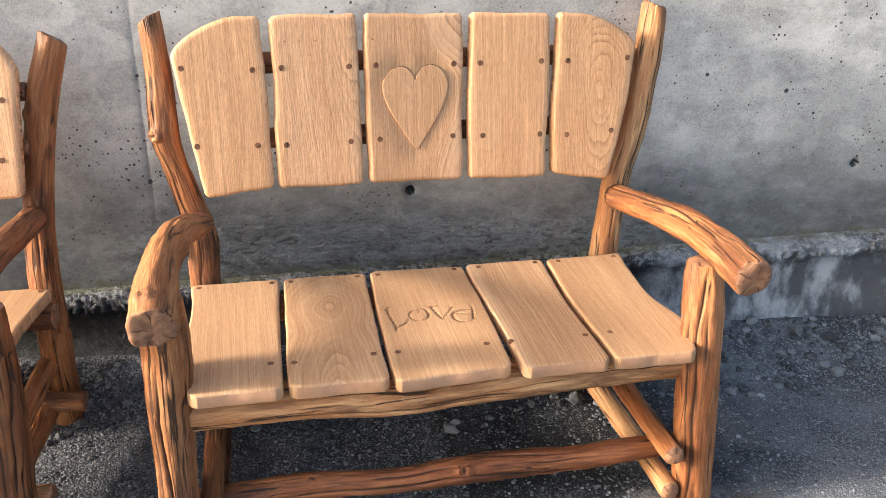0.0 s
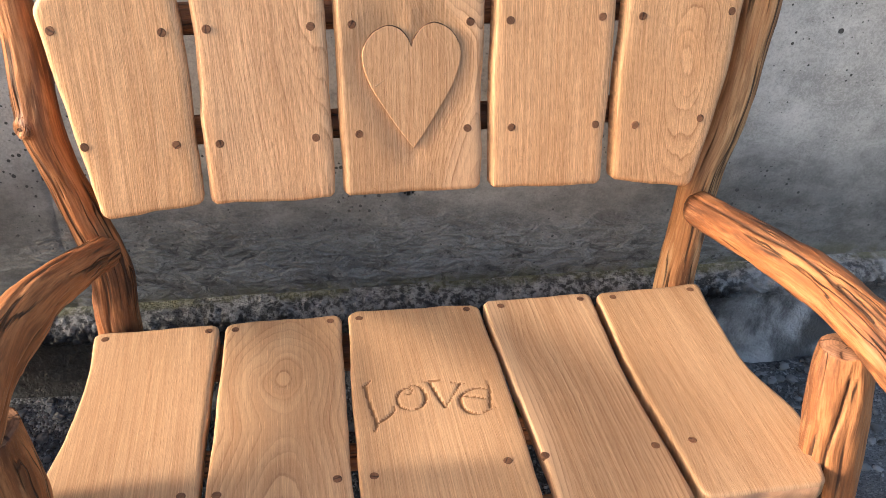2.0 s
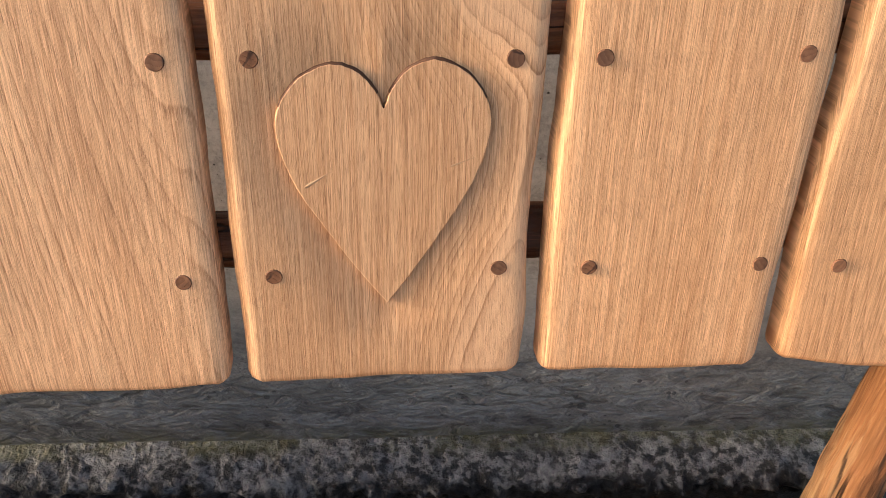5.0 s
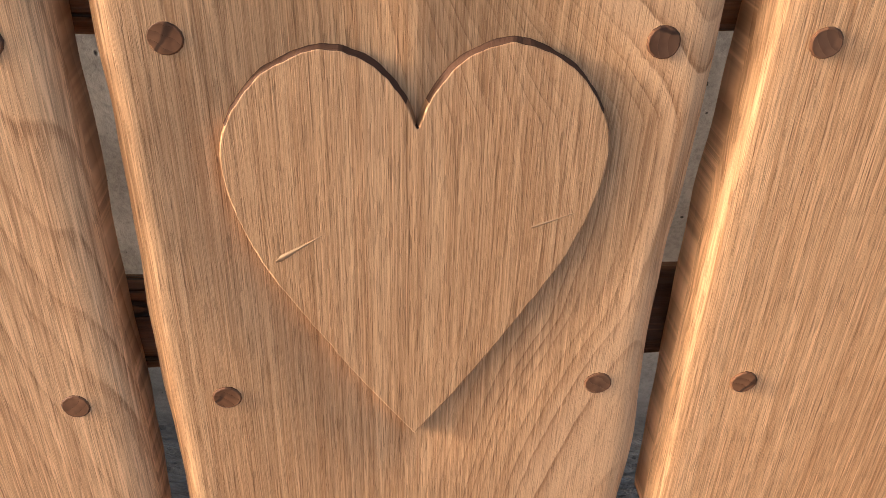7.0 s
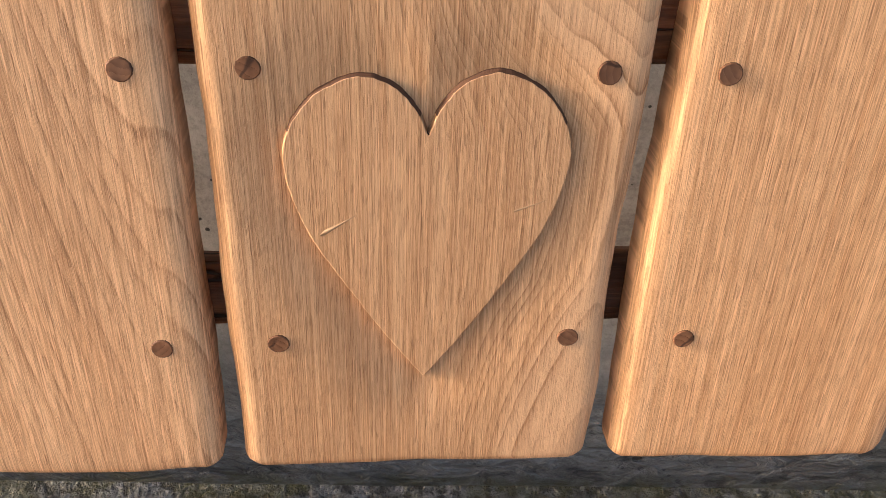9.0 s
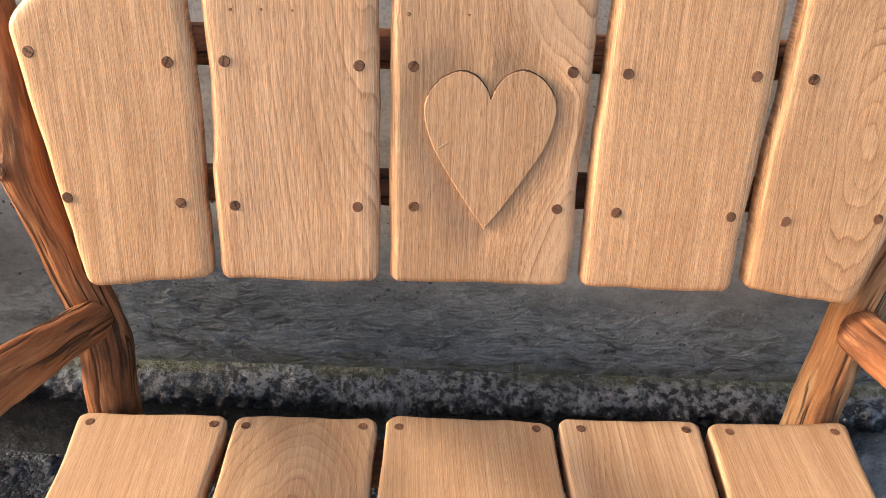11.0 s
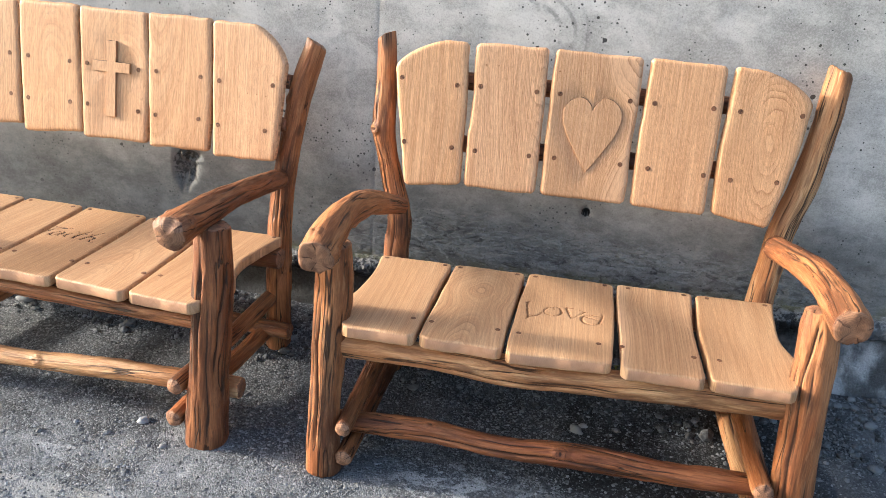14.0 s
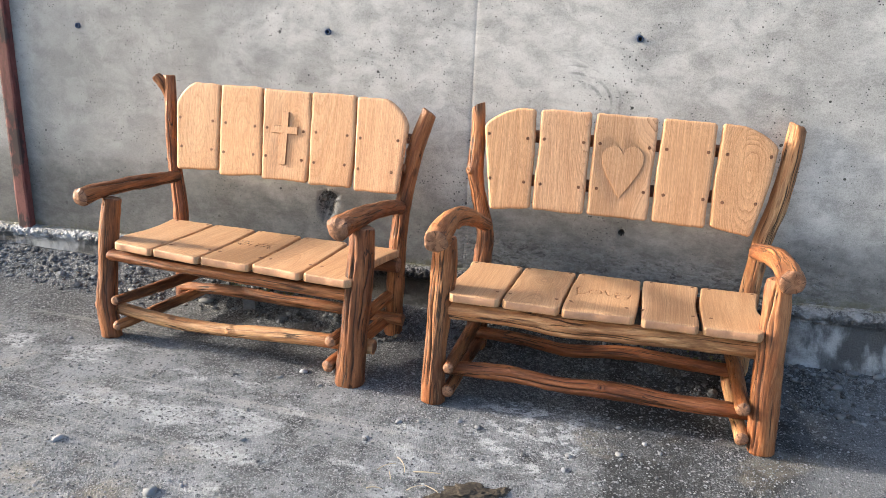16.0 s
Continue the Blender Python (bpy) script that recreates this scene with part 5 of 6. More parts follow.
    logs = [
        ("front_leg", [(-0.572, -0.098, 0.0, 0.047), (-0.576, -0.080, 0.17, 0.044), (-0.575, -0.045, 0.36, 0.047), (-0.572, -0.025, 0.50, 0.050), (-0.568, -0.030, 0.63, 0.044)], dict(seed=31, checks=5)),
        ("front_leg", [(0.628, -0.110, 0.0, 0.046), (0.620, -0.085, 0.20, 0.048), (0.620, -0.050, 0.40, 0.048), (0.618, -0.022, 0.55, 0.046), (0.616, -0.014, 0.605, 0.040)], dict(seed=32, checks=4, material=LOG)),
        ("back_post", [(-0.522, 0.470, 0.000, 0.045), (-0.521, 0.475, 0.250, 0.042), (-0.519, 0.482, 0.420, 0.040), (-0.515, 0.492, 0.530, 0.038), (-0.544, 0.504, 0.647, 0.034), (-0.568, 0.513, 0.735, 0.033), (-0.580, 0.519, 0.800, 0.036), (-0.579, 0.532, 0.930, 0.031), (-0.586, 0.544, 1.066, 0.027)],
         dict(seed=33, slant=(0.5, -0.2), checks=5, knots=((0.745, 50, 0.018),))),
        ("back_post", [(0.585, 0.465, 0.000, 0.045), (0.587, 0.472, 0.250, 0.042), (0.592, 0.481, 0.410, 0.039), (0.599, 0.488, 0.490, 0.038), (0.619, 0.502, 0.630, 0.037), (0.652, 0.515, 0.765, 0.037), (0.674, 0.529, 0.910, 0.036), (0.687, 0.544, 1.072, 0.034)],
         dict(seed=34, slant=(-0.35, -0.2), checks=5, material=LOG_PALE)),
        ("armrest", [(-0.508, 0.455, 0.578, 0.026), (-0.524, 0.32, 0.628, 0.031), (-0.546, 0.17, 0.673, 0.036), (-0.560, 0.02, 0.690, 0.039), (-0.566, -0.10, 0.674, 0.045), (-0.566, -0.185, 0.655, 0.047)], dict(seed=35, checks=4, rough=0.08, knots=((0.97, 60, 0.015), (0.95, 190, 0.017), (0.90, 300, 0.014), (0.55, 120, 0.012)), dowels=((-0.577, -0.030, 0.7185), (-0.552, -0.028, 0.7205)), label="bent oiled armrest log with a sawn knotty end")),
        ("armrest", [(0.592, 0.448, 0.585, 0.033), (0.604, 0.25, 0.626, 0.035), (0.618, 0.10, 0.648, 0.037), (0.626, -0.05, 0.655, 0.040), (0.628, -0.180, 0.645, 0.042)], dict(seed=36, checks=3, rough=0.075, knots=((0.70, 80, 0.010),))),
        ("seat_rail", [(-0.540, -0.040, 0.354, 0.034), (-0.30, -0.044, 0.354, 0.034), (-0.10, -0.044, 0.347, 0.041), (0.12, -0.044, 0.350, 0.038), (0.35, -0.042, 0.354, 0.035), (0.585, -0.040, 0.354, 0.036)],
         dict(seed=37, checks=6, squash=(0.85, 1.0), material=LOG_PALE, label="pale split log under the seat front")),
        ("seat_rail", [(-0.510, 0.410, 0.345, 0.034), (0.0, 0.405, 0.345, 0.036), (0.575, 0.410, 0.345, 0.034)], dict(seed=38, material=LOG_DARK)),
        ("back_rail", [(-0.525, face_y(z1) + 0.056, z1, 0.025), (0.605, face_y(z1) + 0.056, z1, 0.025)], dict(seed=39, material=LOG_DARK, checks=0)),
        ("back_rail", [(-0.497, face_y(z2) + 0.056, z2, 0.025), (0.575, face_y(z2) + 0.056, z2, 0.025)], dict(seed=40, material=LOG_DARK, checks=0)),
        ("side_stretcher", [(-0.512, -0.130, 0.152, 0.021), (-0.508, 0.08, 0.165, 0.025), (-0.505, 0.26, 0.178, 0.026), (-0.500, 0.44, 0.190, 0.026)], dict(whittle=7, seed=41, material=LOG_DARK, checks=1)),
        ("side_stretcher", [(-0.512, -0.115, 0.052, 0.024), (-0.508, 0.15, 0.062, 0.026), (-0.500, 0.44, 0.060, 0.026)], dict(whittle=7, seed=42, material=LOG_DARK, checks=1)),
        ("side_stretcher", [(0.545, -0.135, 0.160, 0.025), (0.550, 0.06, 0.150, 0.026), (0.552, 0.25, 0.145, 0.028), (0.552, 0.44, 0.140, 0.028)], dict(whittle=7, seed=43, checks=1)),
        ("side_stretcher", [(0.556, -0.125, 0.042, 0.025), (0.550, 0.10, 0.046, 0.027), (0.545, 0.44, 0.040, 0.027)], dict(whittle=7, seed=44, material=LOG_PALE, checks=1)),
        ("long_stretcher", [(-0.560, -0.030, 0.112, 0.026), (-0.30, -0.040, 0.126, 0.030), (-0.09, -0.040, 0.112, 0.029), (0.10, -0.040, 0.118, 0.033), (0.33, -0.040, 0.108, 0.029), (0.625, -0.030, 0.106, 0.028)],
         dict(seed=45, checks=5, rough=0.09, material=LOG_RED, knots=((0.21, 300, 0.012), (0.555, 335, 0.018)))),
        ("long_stretcher", [(-0.545, 0.375, 0.120, 0.026), (-0.30, 0.380, 0.108, 0.027), (-0.10, 0.38, 0.085, 0.028), (0.12, 0.38, 0.108, 0.028), (0.35, 0.38, 0.098, 0.027), (0.595, 0.375, 0.092, 0.026)],
         dict(seed=46, checks=2, rough=0.09, material=LOG_RED)),
    ]
    return bench("log_bench", "pale wooden log bench with a carved heart backrest", pose(0, 0, 0, 0, 0, 4.3), slats, seats, logs)


def cross_bench():
    hi = 0.210
    slats = [
        dict(left=(-0.590, -0.606, -0.622), right=(-0.372, -0.378, -0.386), low=(-0.200, -0.186), high=(hi, hi), arc=(0, 0.110, 0.110), seed=51,
             pegs=[(-0.586, 0.910), (-0.411, 0.906), (-0.569, 0.778), (-0.407, 0.777)]),
        dict(left=(-0.360, -0.372, -0.378), right=(-0.142, -0.154, -0.166), low=(-0.206, -0.190), high=(hi, 0.211), seed=52,
             pegs=[(-0.342, 0.904), (-0.189, 0.901), (-0.343, 0.771), (-0.187, 0.774)]),
        dict(left=(-0.139, -0.150, -0.157), right=(0.088, 0.092, 0.079), low=(-0.200, -0.196), high=(0.208, 0.206), seed=53, step=0.006,
             relief=sunk_relief(CROSS, 0.0040, 0.035), figure=("cross_carving", CROSS, (-0.036, 0.030), 0.0040, 0.0055), label="slat with a cross carved in raised relief",
             pegs=[(-0.128, 0.901), (0.056, 0.897), (-0.123, 0.775), (0.058, 0.770)]),
        dict(left=(0.098, 0.091, 0.084), right=(0.302, 0.307, 0.296), low=(-0.202, -0.198), high=(0.208, 0.208), seed=54,
             pegs=[(0.119, 0.900), (0.271, 0.898), (0.120, 0.767), (0.269, 0.770)]),
        dict(left=(0.320, 0.311, 0.302), right=(0.526, 0.542, 0.556), low=(-0.208, -0.202), high=(0.203, 0.206), arc=(1, 0.120, 0.125), seed=55, pins=((0.43, -0.003, 0.002), (0.46, -0.003, 0.002), (0.49, -0.005, 0.002)),
             pegs=[(0.334, 0.893), (0.511, 0.897), (0.336, 0.760), (0.493, 0.760)]),
    ]
    seats = [
        dict(left=(-0.560, -0.610, -0.600, -0.615, -0.645), right=(-0.366, -0.385, -0.412), low=(-0.090, -0.112), high=(0.440, 0.440), seed=61, shade=0.88, pegs=[(-0.600, 0.415), (-0.430, 0.415), (-0.385, 0.0)]),
        dict(left=(-0.355, -0.372, -0.397), right=(-0.128, -0.150, -0.188), low=(-0.110, -0.128), high=(0.440, 0.440), seed=62, shade=0.88, pegs=[(-0.375, 0.415), (-0.210, 0.415), (-0.340, 0.0), (-0.150, 0.0)]),
        dict(left=(-0.118, -0.135, -0.167), right=(0.108, 0.085, 0.055), low=(-0.120, -0.128), high=(0.440, 0.438), seed=63, shade=0.88, step=0.0035,
             relief=stroke_relief(script_faith(-0.048, 0.178 - SEAT_Y, 0.046), 0.0045), groove=CARVED_DARK, label="seat plank with a word cut into it",
             pegs=[(-0.145, 0.415), (0.035, 0.415), (-0.100, 0.0), (0.090, 0.0)]),
        dict(left=(0.118, 0.098, 0.074), right=(0.340, 0.320, 0.292), low=(-0.122, -0.135), high=(0.438, 0.436), seed=64, shade=0.88, pegs=[(0.095, 0.415), (0.275, 0.415), (0.140, 0.0), (0.320, 0.0)]),
        dict(left=(0.352, 0.332, 0.306), right=(0.545, 0.585, 0.530, 0.526, 0.543), low=(-0.135, -0.140), high=(0.436, 0.440), seed=65, shade=0.88, pegs=[(0.325, 0.415), (0.520, 0.420), (0.372, 0.0), (0.500, 0.0)]),
    ]
    z1, z2, f = 0.902, 0.772, 0.440
    logs = [
        ("front_leg", [(-0.615, -0.070, -0.01, 0.042), (-0.640, -0.060, 0.14, 0.045), (-0.644, -0.040, 0.26, 0.041), (-0.642, -0.020, 0.42, 0.042), (-0.624, -0.010, 0.60, 0.038)], dict(seed=71, checks=4, material=LOG_DARK, knots=((0.24, 20, 0.014),))),
        ("front_leg", [(0.546, -0.095, -0.005, 0.062), (0.555, -0.085, 0.19, 0.055), (0.564, -0.060, 0.42, 0.055), (0.565, -0.045, 0.62, 0.047)], dict(seed=72, checks=6, material=LOG_DARK, label="thick dark-streaked round front leg")),
        ("back_post", [(-0.605, 0.455, 0.000, 0.040), (-0.608, 0.460, 0.250, 0.040), (-0.614, 0.466, 0.430, 0.037), (-0.623, 0.473, 0.515, 0.035), (-0.650, 0.486, 0.650, 0.031), (-0.671, 0.498, 0.782, 0.029), (-0.679, 0.511, 0.916, 0.029), (-0.692, 0.527, 1.090, 0.027)],
         dict(seed=73, material=LOG_RED, checks=3)),
        ("back_post", [(0.515, 0.455, 0.000, 0.044), (0.516, 0.458, 0.220, 0.041), (0.520, 0.463, 0.410, 0.037), (0.526, 0.473, 0.515, 0.036), (0.538, 0.485, 0.640, 0.035), (0.558, 0.497, 0.768, 0.034), (0.583, 0.509, 0.893, 0.036), (0.622, 0.522, 1.020, 0.034)],
         dict(seed=74, slant=(-0.3, -0.15), checks=4, knots=((0.80, 30, 0.012),))),
        ("armrest", [(-0.615, 0.450, 0.626, 0.026), (-0.615, 0.27, 0.636, 0.029), (-0.640, 0.10, 0.640, 0.031), (-0.652, -0.06, 0.640, 0.036), (-0.656, -0.160, 0.632, 0.040)], dict(seed=75, checks=5, material=LOG_DARK, whittle=7, rough=0.09)),
        ("armrest", [(0.530, 0.450, 0.604, 0.028), (0.548, 0.27, 0.640, 0.033), (0.545, 0.12, 0.655, 0.034), (0.535, -0.06, 0.655, 0.040), (0.528, -0.185, 0.650, 0.049)], dict(seed=76, checks=3, rough=0.08, knots=((0.96, 100, 0.016), (0.94, 230, 0.018), (0.90, 350, 0.014)), whittle=6, material=LOG_DARK, label="dark oiled armrest log with a sawn knotty end")),
        ("seat_rail", [(-0.605, -0.045, 0.362, 0.034), (-0.2, -0.056, 0.358, 0.036), (0.2, -0.056, 0.352, 0.036), (0.545, -0.055, 0.350, 0.036)], dict(seed=77, checks=4, squash=(1.2, 0.75), material=LOG)),
        ("seat_rail", [(-0.595, 0.405, 0.350, 0.034), (0.0, 0.400, 0.345, 0.036), (0.545, 0.405, 0.350, 0.034)], dict(seed=78, material=LOG_DARK)),
        ("back_rail", [(-0.605, face_y(z1, f) + 0.054, z1, 0.022), (0.548, face_y(z1, f) + 0.054, z1, 0.022)], dict(seed=79, material=LOG_DARK, checks=0)),
        ("back_rail", [(-0.600, face_y(z2, f) + 0.054, z2, 0.022), (0.540, face_y(z2, f) + 0.054, z2, 0.022)], dict(seed=80, material=LOG_DARK, checks=0)),
        ("side_stretcher", [(-0.552, -0.115, 0.178, 0.021), (-0.50, 0.12, 0.182, 0.024), (-0.46, 0.35, 0.186, 0.025), (-0.45, 0.43, 0.188, 0.025)], dict(whittle=7, seed=81, material=LOG_DARK, checks=1)),
        ("side_stretcher", [(-0.552, -0.110, 0.062, 0.022), (-0.51, 0.12, 0.072, 0.024), (-0.475, 0.42, 0.080, 0.025)], dict(whittle=7, seed=82, material=LOG, checks=1)),
        ("side_stretcher", [(0.470, -0.125, 0.165, 0.024), (0.492, 0.10, 0.180, 0.026), (0.500, 0.43, 0.195, 0.026)], dict(whittle=7, seed=83, material=LOG, checks=1)),
        ("side_stretcher", [(0.462, -0.125, 0.060, 0.025), (0.485, 0.12, 0.080, 0.027), (0.500, 0.43, 0.090, 0.027)], dict(whittle=7, seed=84, material=LOG, checks=1)),
        ("long_stretcher", [(-0.590, -0.030, 0.112, 0.027), (-0.34, -0.030, 0.090, 0.028), (-0.10, -0.030, 0.092, 0.028), (0.10, -0.030, 0.108, 0.030), (0.34, -0.030, 0.126, 0.030), (0.615, -0.020, 0.130, 0.030)], dict(seed=85, checks=3, material=LOG_PALE, knots=((0.47, 335, 0.014),))),
        ("long_stretcher", [(-0.560, 0.375, 0.098, 0.025), (-0.30, 0.380, 0.114, 0.026), (0.0, 0.38, 0.112, 0.026), (0.30, 0.38, 0.115, 0.026), (0.590, 0.375, 0.110, 0.025)], dict(seed=86, checks=3, material=LOG)),
    ]
    b = bench("log_bench", "pale wooden log bench with a carved cross backrest", pose(-1.47, -0.02, 0, 0, 0, 0.0), slats, seats, logs, face=f + 0.002)
    log("branch_stub", [(-0.684, 0.518, 0.955, 0.020), (-0.700, 0.520, 1.010, 0.025), (-0.728, 0.517, 1.058, 0.029), (-0.757, 0.514, 1.082, 0.024)], b, seed=87, checks=3, material=LOG, knots=((0.95, 90, 0.010),),
        label="forked branch stub with a pale cut end")
    return b


# ---- stones ----
def stones(name, count, area, sizes, material, label, seed, sink=0.35, weight=None):
    """Many small angular stones as one scatter."""
    rnd = random.Random(seed)
    bm = bmesh.new()
    bmesh.ops.create_icosphere(bm, subdivisions=1, radius=1.0)
    base = np.array([tuple(v.co) for v in bm.verts])
    tri = [tuple(v.index for v in f.verts) for f in bm.faces]
    bm.free()
    verts, faces = [], []
    made = 0
    while made < count:
        x, y = rnd.uniform(area[0], area[1]), rnd.uniform(area[2], area[3])
        if weight and rnd.random() > weight(x, y):
            continue
        r = sizes[0] + (sizes[1] - sizes[0]) * rnd.random() ** 3
        sc = np.array([rnd.uniform(0.75, 1.3), rnd.uniform(0.7, 1.1), rnd.uniform(0.4, 0.75)]) * r
        v = base * sc * np.array([rnd.uniform(0.82, 1.12) for _ in range(len(base))])[:, None]
        a = rnd.uniform(0, 6.28)
        ca, sa = math.cos(a), math.sin(a)
        v = np.stack([v[:, 0] * ca - v[:, 1] * sa, v[:, 0] * sa + v[:, 1] * ca, v[:, 2]], axis=1)
        v += np.array([x, y, ground_height(x, y) + sc[2] * (1 - 2 * sink)])
        n = len(verts)
        verts.extend(v)
        faces.extend(tuple(n + k for k in t) for t in tri)
        made += 1
    ob = mesh_object(name, verts, faces, [material], smooth=False)
    tagged(ob, label, "gravel", kind="stuff")


def pebble(x, y, r, seed, flat=0.55, pale=True):
    rnd = random.Random(seed)
    bm = bmesh.new()
    bmesh.ops.create_icosphere(bm, subdivisions=2, radius=1.0)
    o = Vector((seed * 2.3, seed * 0.7, 0))
    for v in bm.verts:
        k = 1 + 0.42 * noise.noise(o + v.co * 1.3) + 0.14 * noise.noise(o + v.co * 3)
        v.co = Vector((v.co.x * r * 1.15 * k, v.co.y * r * 0.85 * k, v.co.z * r * flat * k))
    me = bpy.data.meshes.new("stone")
    bm.to_mesh(me)
    bm.free()
    me.materials.append(PEBBLE if pale else STONE)
    me.polygons.foreach_set("use_smooth", [True] * len(me.polygons))
    ob = new("stone", me)
    ob.matrix_world = pose(x, y, ground_height(x, y) + r * flat * 0.35, 0, 0, rnd.uniform(0, 360))
    tagged(ob, "small pale grey stone lying on the grit" if pale else "small dark grey stone lying on the grit", "stone", group="loose stones on the ground")


build_ground()
build_wall()
build_ledge()
build_steel_post()
heart_bench()
cross_bench()
stones("gravel", 3600, (-4.0, 2.6, 0.30, 0.585), (0.004, 0.017), RUBBLE, "coarse dark gravel along the wall's foot", 5, weight=lambda x, y: min(1, max(0.08, (y - 0.30) / 0.16)))
stones("rubble", 380, (-4.0, 2.6, 0.36, 0.585), (0.010, 0.028), RUBBLE, "larger grey stones and rubble along the wall's foot", 8, sink=0.3, weight=lambda x, y: 1.0 if x < -1.6 or x > 0.6 else 0.45)
stones("grit", 90000, (-3.3, 2.1, -1.75, 0.46), (0.0016, 0.0062), STONE, "fine loose grey grit on the ground", 6, sink=0.48)
stones("loose_gravel", 600, (-3.2, 1.6, -1.7, 0.40), (0.005, 0.0125), STONE, "scattered grey pebbles on the packed grit", 9, sink=0.40)
def straw(x, y, length, turn, seed):
    rnd = random.Random(seed)
    z = ground_height(x, y) + 0.004
    bend = rnd.uniform(-0.3, 0.3)
    path = [(x + length * t * math.cos(radians(turn) + bend * t), y + length * t * math.sin(radians(turn) + bend * t), z + 0.004 * math.sin(3 * t), 0.0018 - 0.0006 * t) for t in (0, 0.35, 0.7, 1.0)]
    ob = log("straw", path, None, STRAW, seed, sides=6, checks=0)
    tagged(ob, "pale dry straw lying on the grit", "straw", group="straws on the ground")


for k, (x, y, r) in enumerate([(-1.135, -0.10, 0.017), (-1.02, -0.19, 0.011), (0.140, -0.077, 0.010), (-0.685, -0.51, 0.012), (0.166, -0.282, 0.014), (0.08, 0.27, 0.020),
                               (-1.622, -0.934, 0.019), (-1.142, -1.087, 0.022), (-1.06, -0.70, 0.012), (0.243, -0.169, 0.010), (0.004, -0.358, 0.012), (-0.341, -0.291, 0.013), (0.10, 0.30, 0.013), (0.55, 0.42, 0.016), (0.94, 0.36, 0.017), (1.02, 0.33, 0.010), (0.98, -0.30, 0.012), (0.30, -0.22, 0.010),
                               (-0.62, -0.36, 0.013), (-0.55, -0.33, 0.009), (-2.35, 0.40, 0.022), (-2.20, 0.42, 0.018), (-2.62, 0.44, 0.020), (-1.95, 0.44, 0.016)]):
    pebble(x, y, r, 100 + k, pale=k % 3 != 0)


for k, (x, y, length, turn) in enumerate([(-0.53, -0.60, 0.10, -40), (-0.56, -0.70, 0.07, 70), (-0.45, -0.67, 0.09, 5), (-0.43, -0.78, 0.06, 60), (-0.50, -0.74, 0.05, 120), (-0.40, -0.73, 0.07, -20), (-0.55, -0.82, 0.05, 30)]):
    straw(x, y, length, turn, 200 + k)


def weed(x, y, size, seed):
    """A low weed: thin stems from one root with small pointed leaves."""
    rnd = random.Random(seed)
    root = new("weed")
    root.matrix_world = pose(x, y, ground_height(x, y) - 0.002)
    tagged(root, "small yellow-green weed growing at the wall's foot", "weed", group="weeds at the wall's foot")
    stems, leaves = ([], []), ([], [])
    for k in range(9):
        a, lean = rnd.uniform(0, 6.28), rnd.uniform(0.25, 1.0)
        height = size * rnd.uniform(0.5, 1.0)
        p = [Vector((lean * height * t * math.cos(a), lean * height * t * math.sin(a), height * (t - 0.25 * lean * t * t))) for t in (0.0, 0.4, 0.7, 1.0)]
        n = len(stems[0])
        for q in p:
            for c in range(3):
                stems[0].append((q.x + 0.0009 * math.cos(2.1 * c), q.y + 0.0009 * math.sin(2.1 * c), q.z))
        stems[1].extend((n + 3 * i + c, n + 3 * i + (c + 1) % 3, n + 3 * i + 3 + (c + 1) % 3, n + 3 * i + 3 + c) for i in range(3) for c in range(3))
        for q in p[1:]:
            for _ in range(3):
                b, long = rnd.uniform(0, 6.28), size * rnd.uniform(0.14, 0.28)
                d = Vector((math.cos(b), math.sin(b), rnd.uniform(-0.2, 0.7))).normalized()
                w = d.cross(Vector((0, 0, 1))).normalized() * long * 0.28
                n = len(leaves[0])
                mid = q + d * long * 0.5 - Vector((0, 0, long * 0.06))
                leaves[0].extend([tuple(q), tuple(mid + w), tuple(q + d * long), tuple(mid - w), tuple(mid + Vector((0, 0, -0.0015)))])
                leaves[1].extend([(n, n + 4, n + 1), (n + 1, n + 4, n + 2), (n + 2, n + 4, n + 3), (n + 3, n + 4, n)])
    mesh_object("stems", stems[0], stems[1], [LEAF], root)
    mesh_object("leaves", leaves[0], leaves[1], [LEAF], root)


LEAF = plain("weed_leaf", (0.16, 0.17, 0.045), 0.6)
for k, (x, y, size) in enumerate([(0.19, 0.47, 0.075), (0.24, 0.485, 0.055), (0.36, 0.50, 0.055), (0.455, 0.505, 0.05), (-1.815, 0.48, 0.06), (-1.66, 0.485, 0.05), (-1.534, 0.475, 0.06), (-1.42, 0.48, 0.045)]):
    weed(x, y, size, 300 + k)


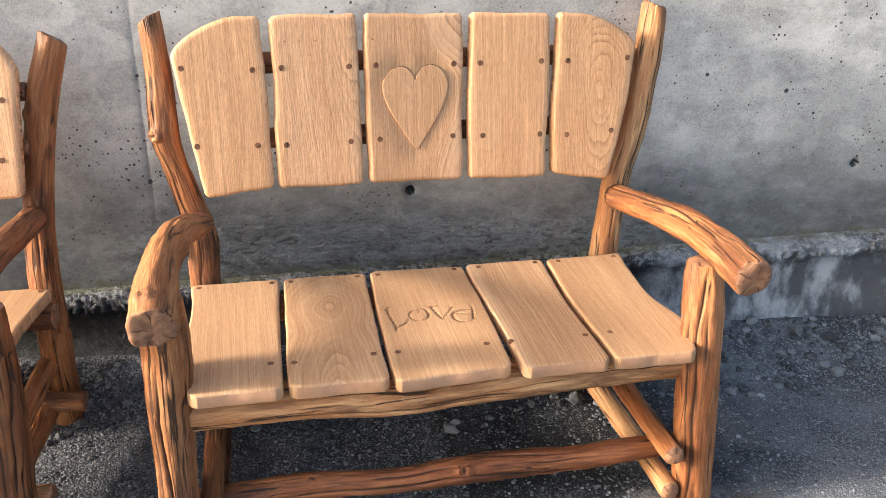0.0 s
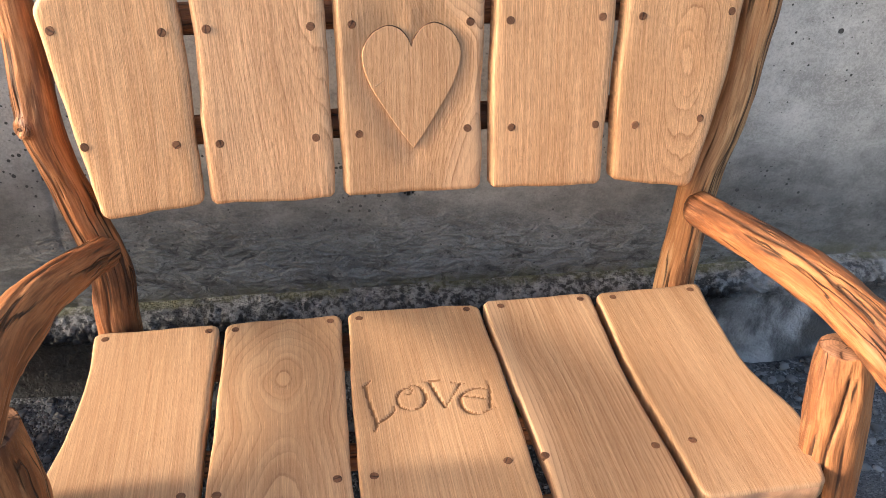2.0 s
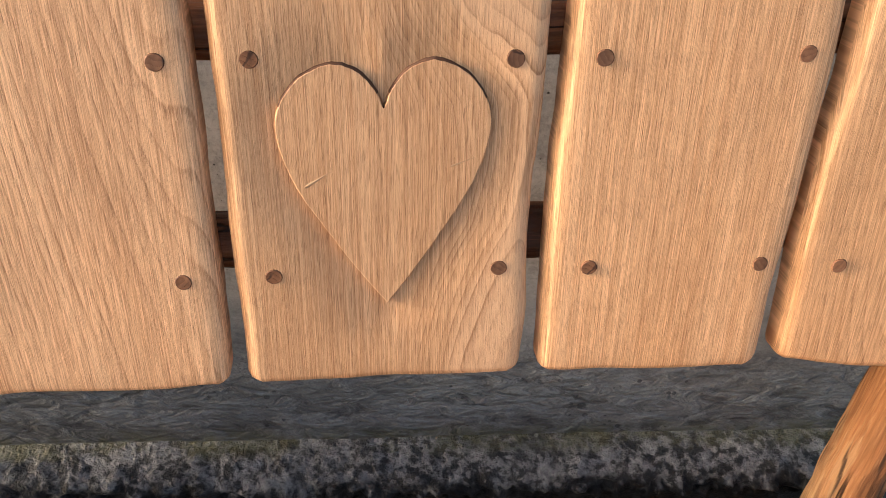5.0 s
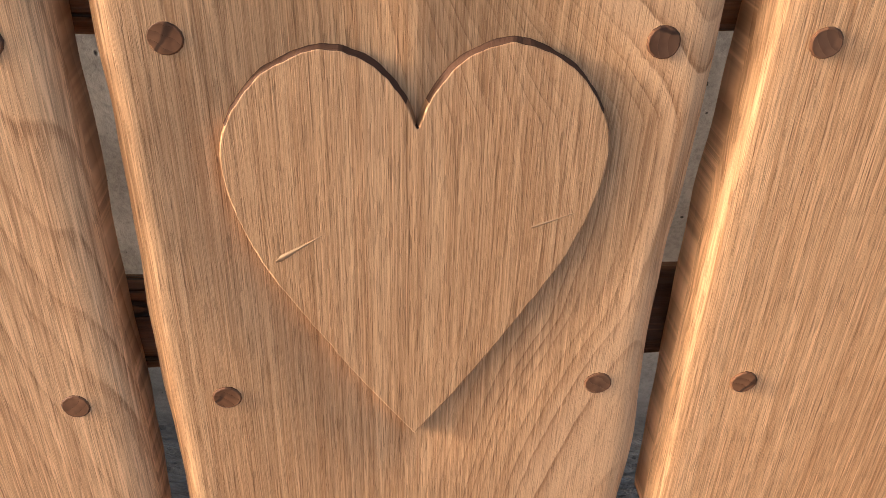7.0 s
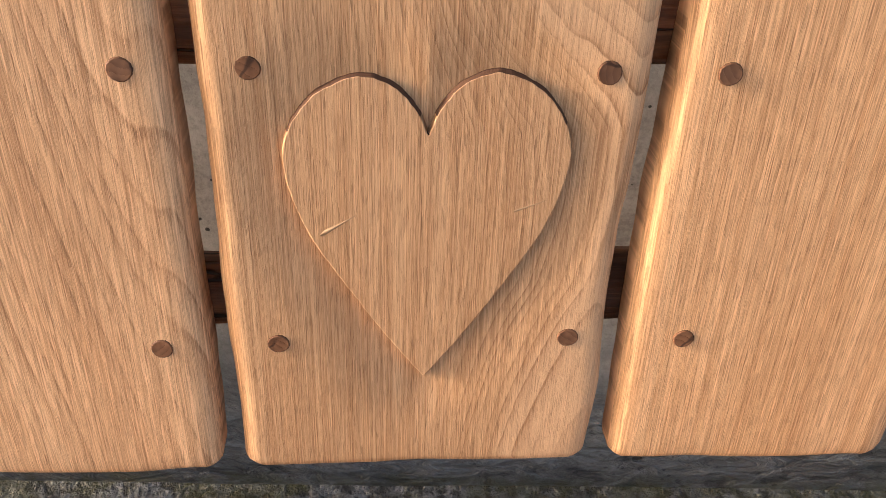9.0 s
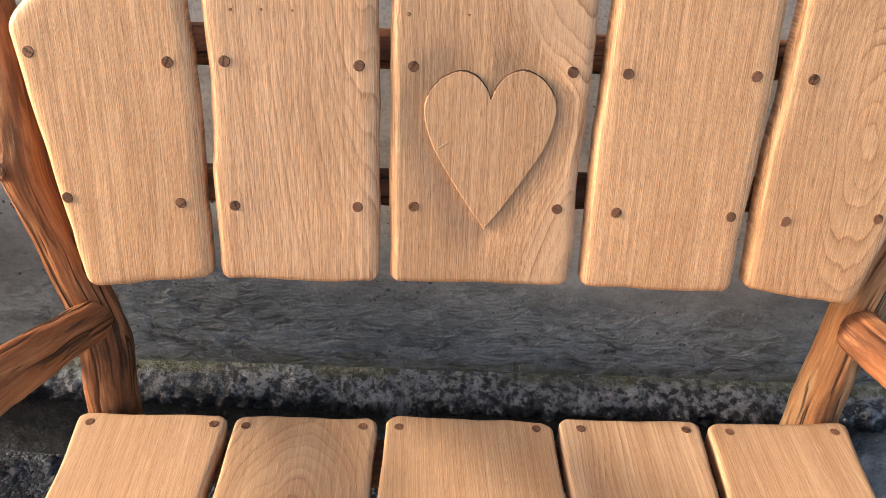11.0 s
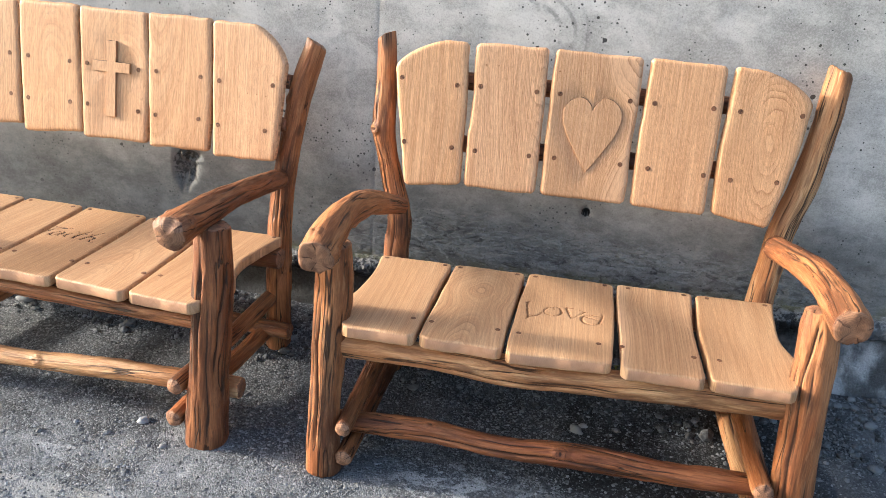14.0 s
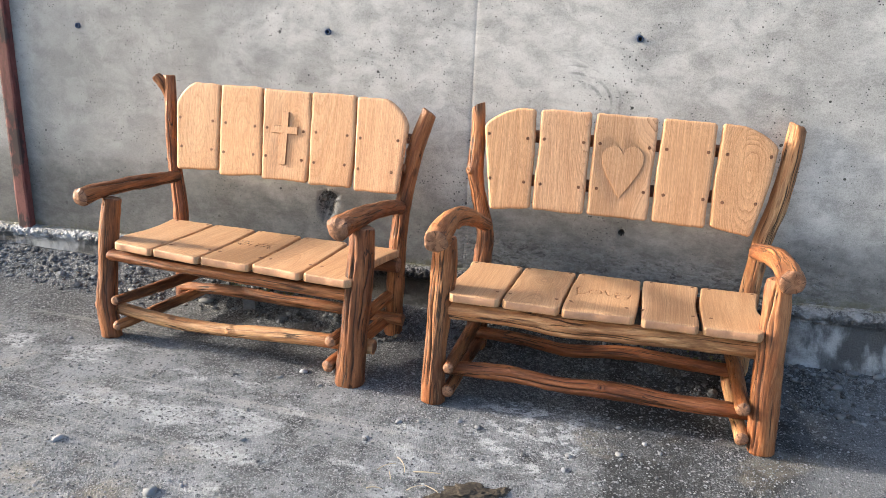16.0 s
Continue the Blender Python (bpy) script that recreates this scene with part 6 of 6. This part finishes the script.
def concrete_block():
    bm = bmesh.new()
    bmesh.ops.create_cube(bm, size=1.0)
    bmesh.ops.subdivide_edges(bm, edges=bm.edges, cuts=5, use_grid_fill=True)
    for v in bm.verts:
        k = max(abs(v.co.x), abs(v.co.y), abs(v.co.z))
        v.co = v.co * (1 - 0.10 * max(0.0, v.co.length / k - 1)) + Vector((0.03, 0.03, 0.02)) * noise.noise(v.co * 4.0) + Vector((0.0, 0.02, 0.03)) * noise.noise(v.co * 9.0)
        v.co = Vector((v.co.x * 0.062, v.co.y * 0.05, v.co.z * 0.058))
    me = bpy.data.meshes.new("concrete_block")
    bm.to_mesh(me)
    bm.free()
    me.materials.append(RUBBLE)
    ob = new("concrete_block", me)
    ob.matrix_world = pose(-1.69, 0.42, ground_height(-1.69, 0.42) + 0.022, 3, -4, 12)
    tagged(ob, "broken grey concrete block lying under a bench", "block")


def soil_clump(x, y, r, seed):
    """A trodden clod of dark soil with crumbs."""
    bm = bmesh.new()
    bmesh.ops.create_icosphere(bm, subdivisions=4, radius=1.0)
    o = Vector((seed * 1.7, seed * 0.3, 0))
    for v in bm.verts:
        k = 1 + 0.45 * noise.noise(o + v.co * 1.5) + 0.28 * noise.noise(o + v.co * 4) + 0.16 * noise.noise(o + v.co * 11)
        v.co = Vector((v.co.x * r * 1.25 * k, v.co.y * r * 0.8 * k, v.co.z * r * 0.24 * k))
    me = bpy.data.meshes.new("soil_clump")
    bm.to_mesh(me)
    bm.free()
    me.materials.append(SOIL)
    ob = new("soil_clump", me)
    ob.matrix_world = pose(x, y, ground_height(x, y) + r * 0.03, 0, 0, 20 * seed)
    tagged(ob, "flat clod of dark brown soil on the grit", "soil", group="clods of soil on the ground")


SOIL = stone_mat("dark_soil", (0.040, 0.032, 0.024), (0.10, 0.082, 0.060))
for k, (x, y, r) in enumerate([(-0.24, -0.72, 0.060), (-0.33, -0.80, 0.040), (-0.16, -0.68, 0.028)]):
    soil_clump(x, y, r, k + 1)
concrete_block()
for k, (x, y, r, flat) in enumerate([(-1.785, 0.455, 0.014, 0.6), (-1.934, 0.415, 0.032, 0.35), (0.933, 0.483, 0.017, 0.7), (0.885, 0.565, 0.014, 0.7), (1.09, 0.57, 0.020, 0.6), (0.84, 0.53, 0.012, 0.6), (1.02, 0.50, 0.012, 0.6)]):
    pebble(x, y, r, 160 + k, flat)
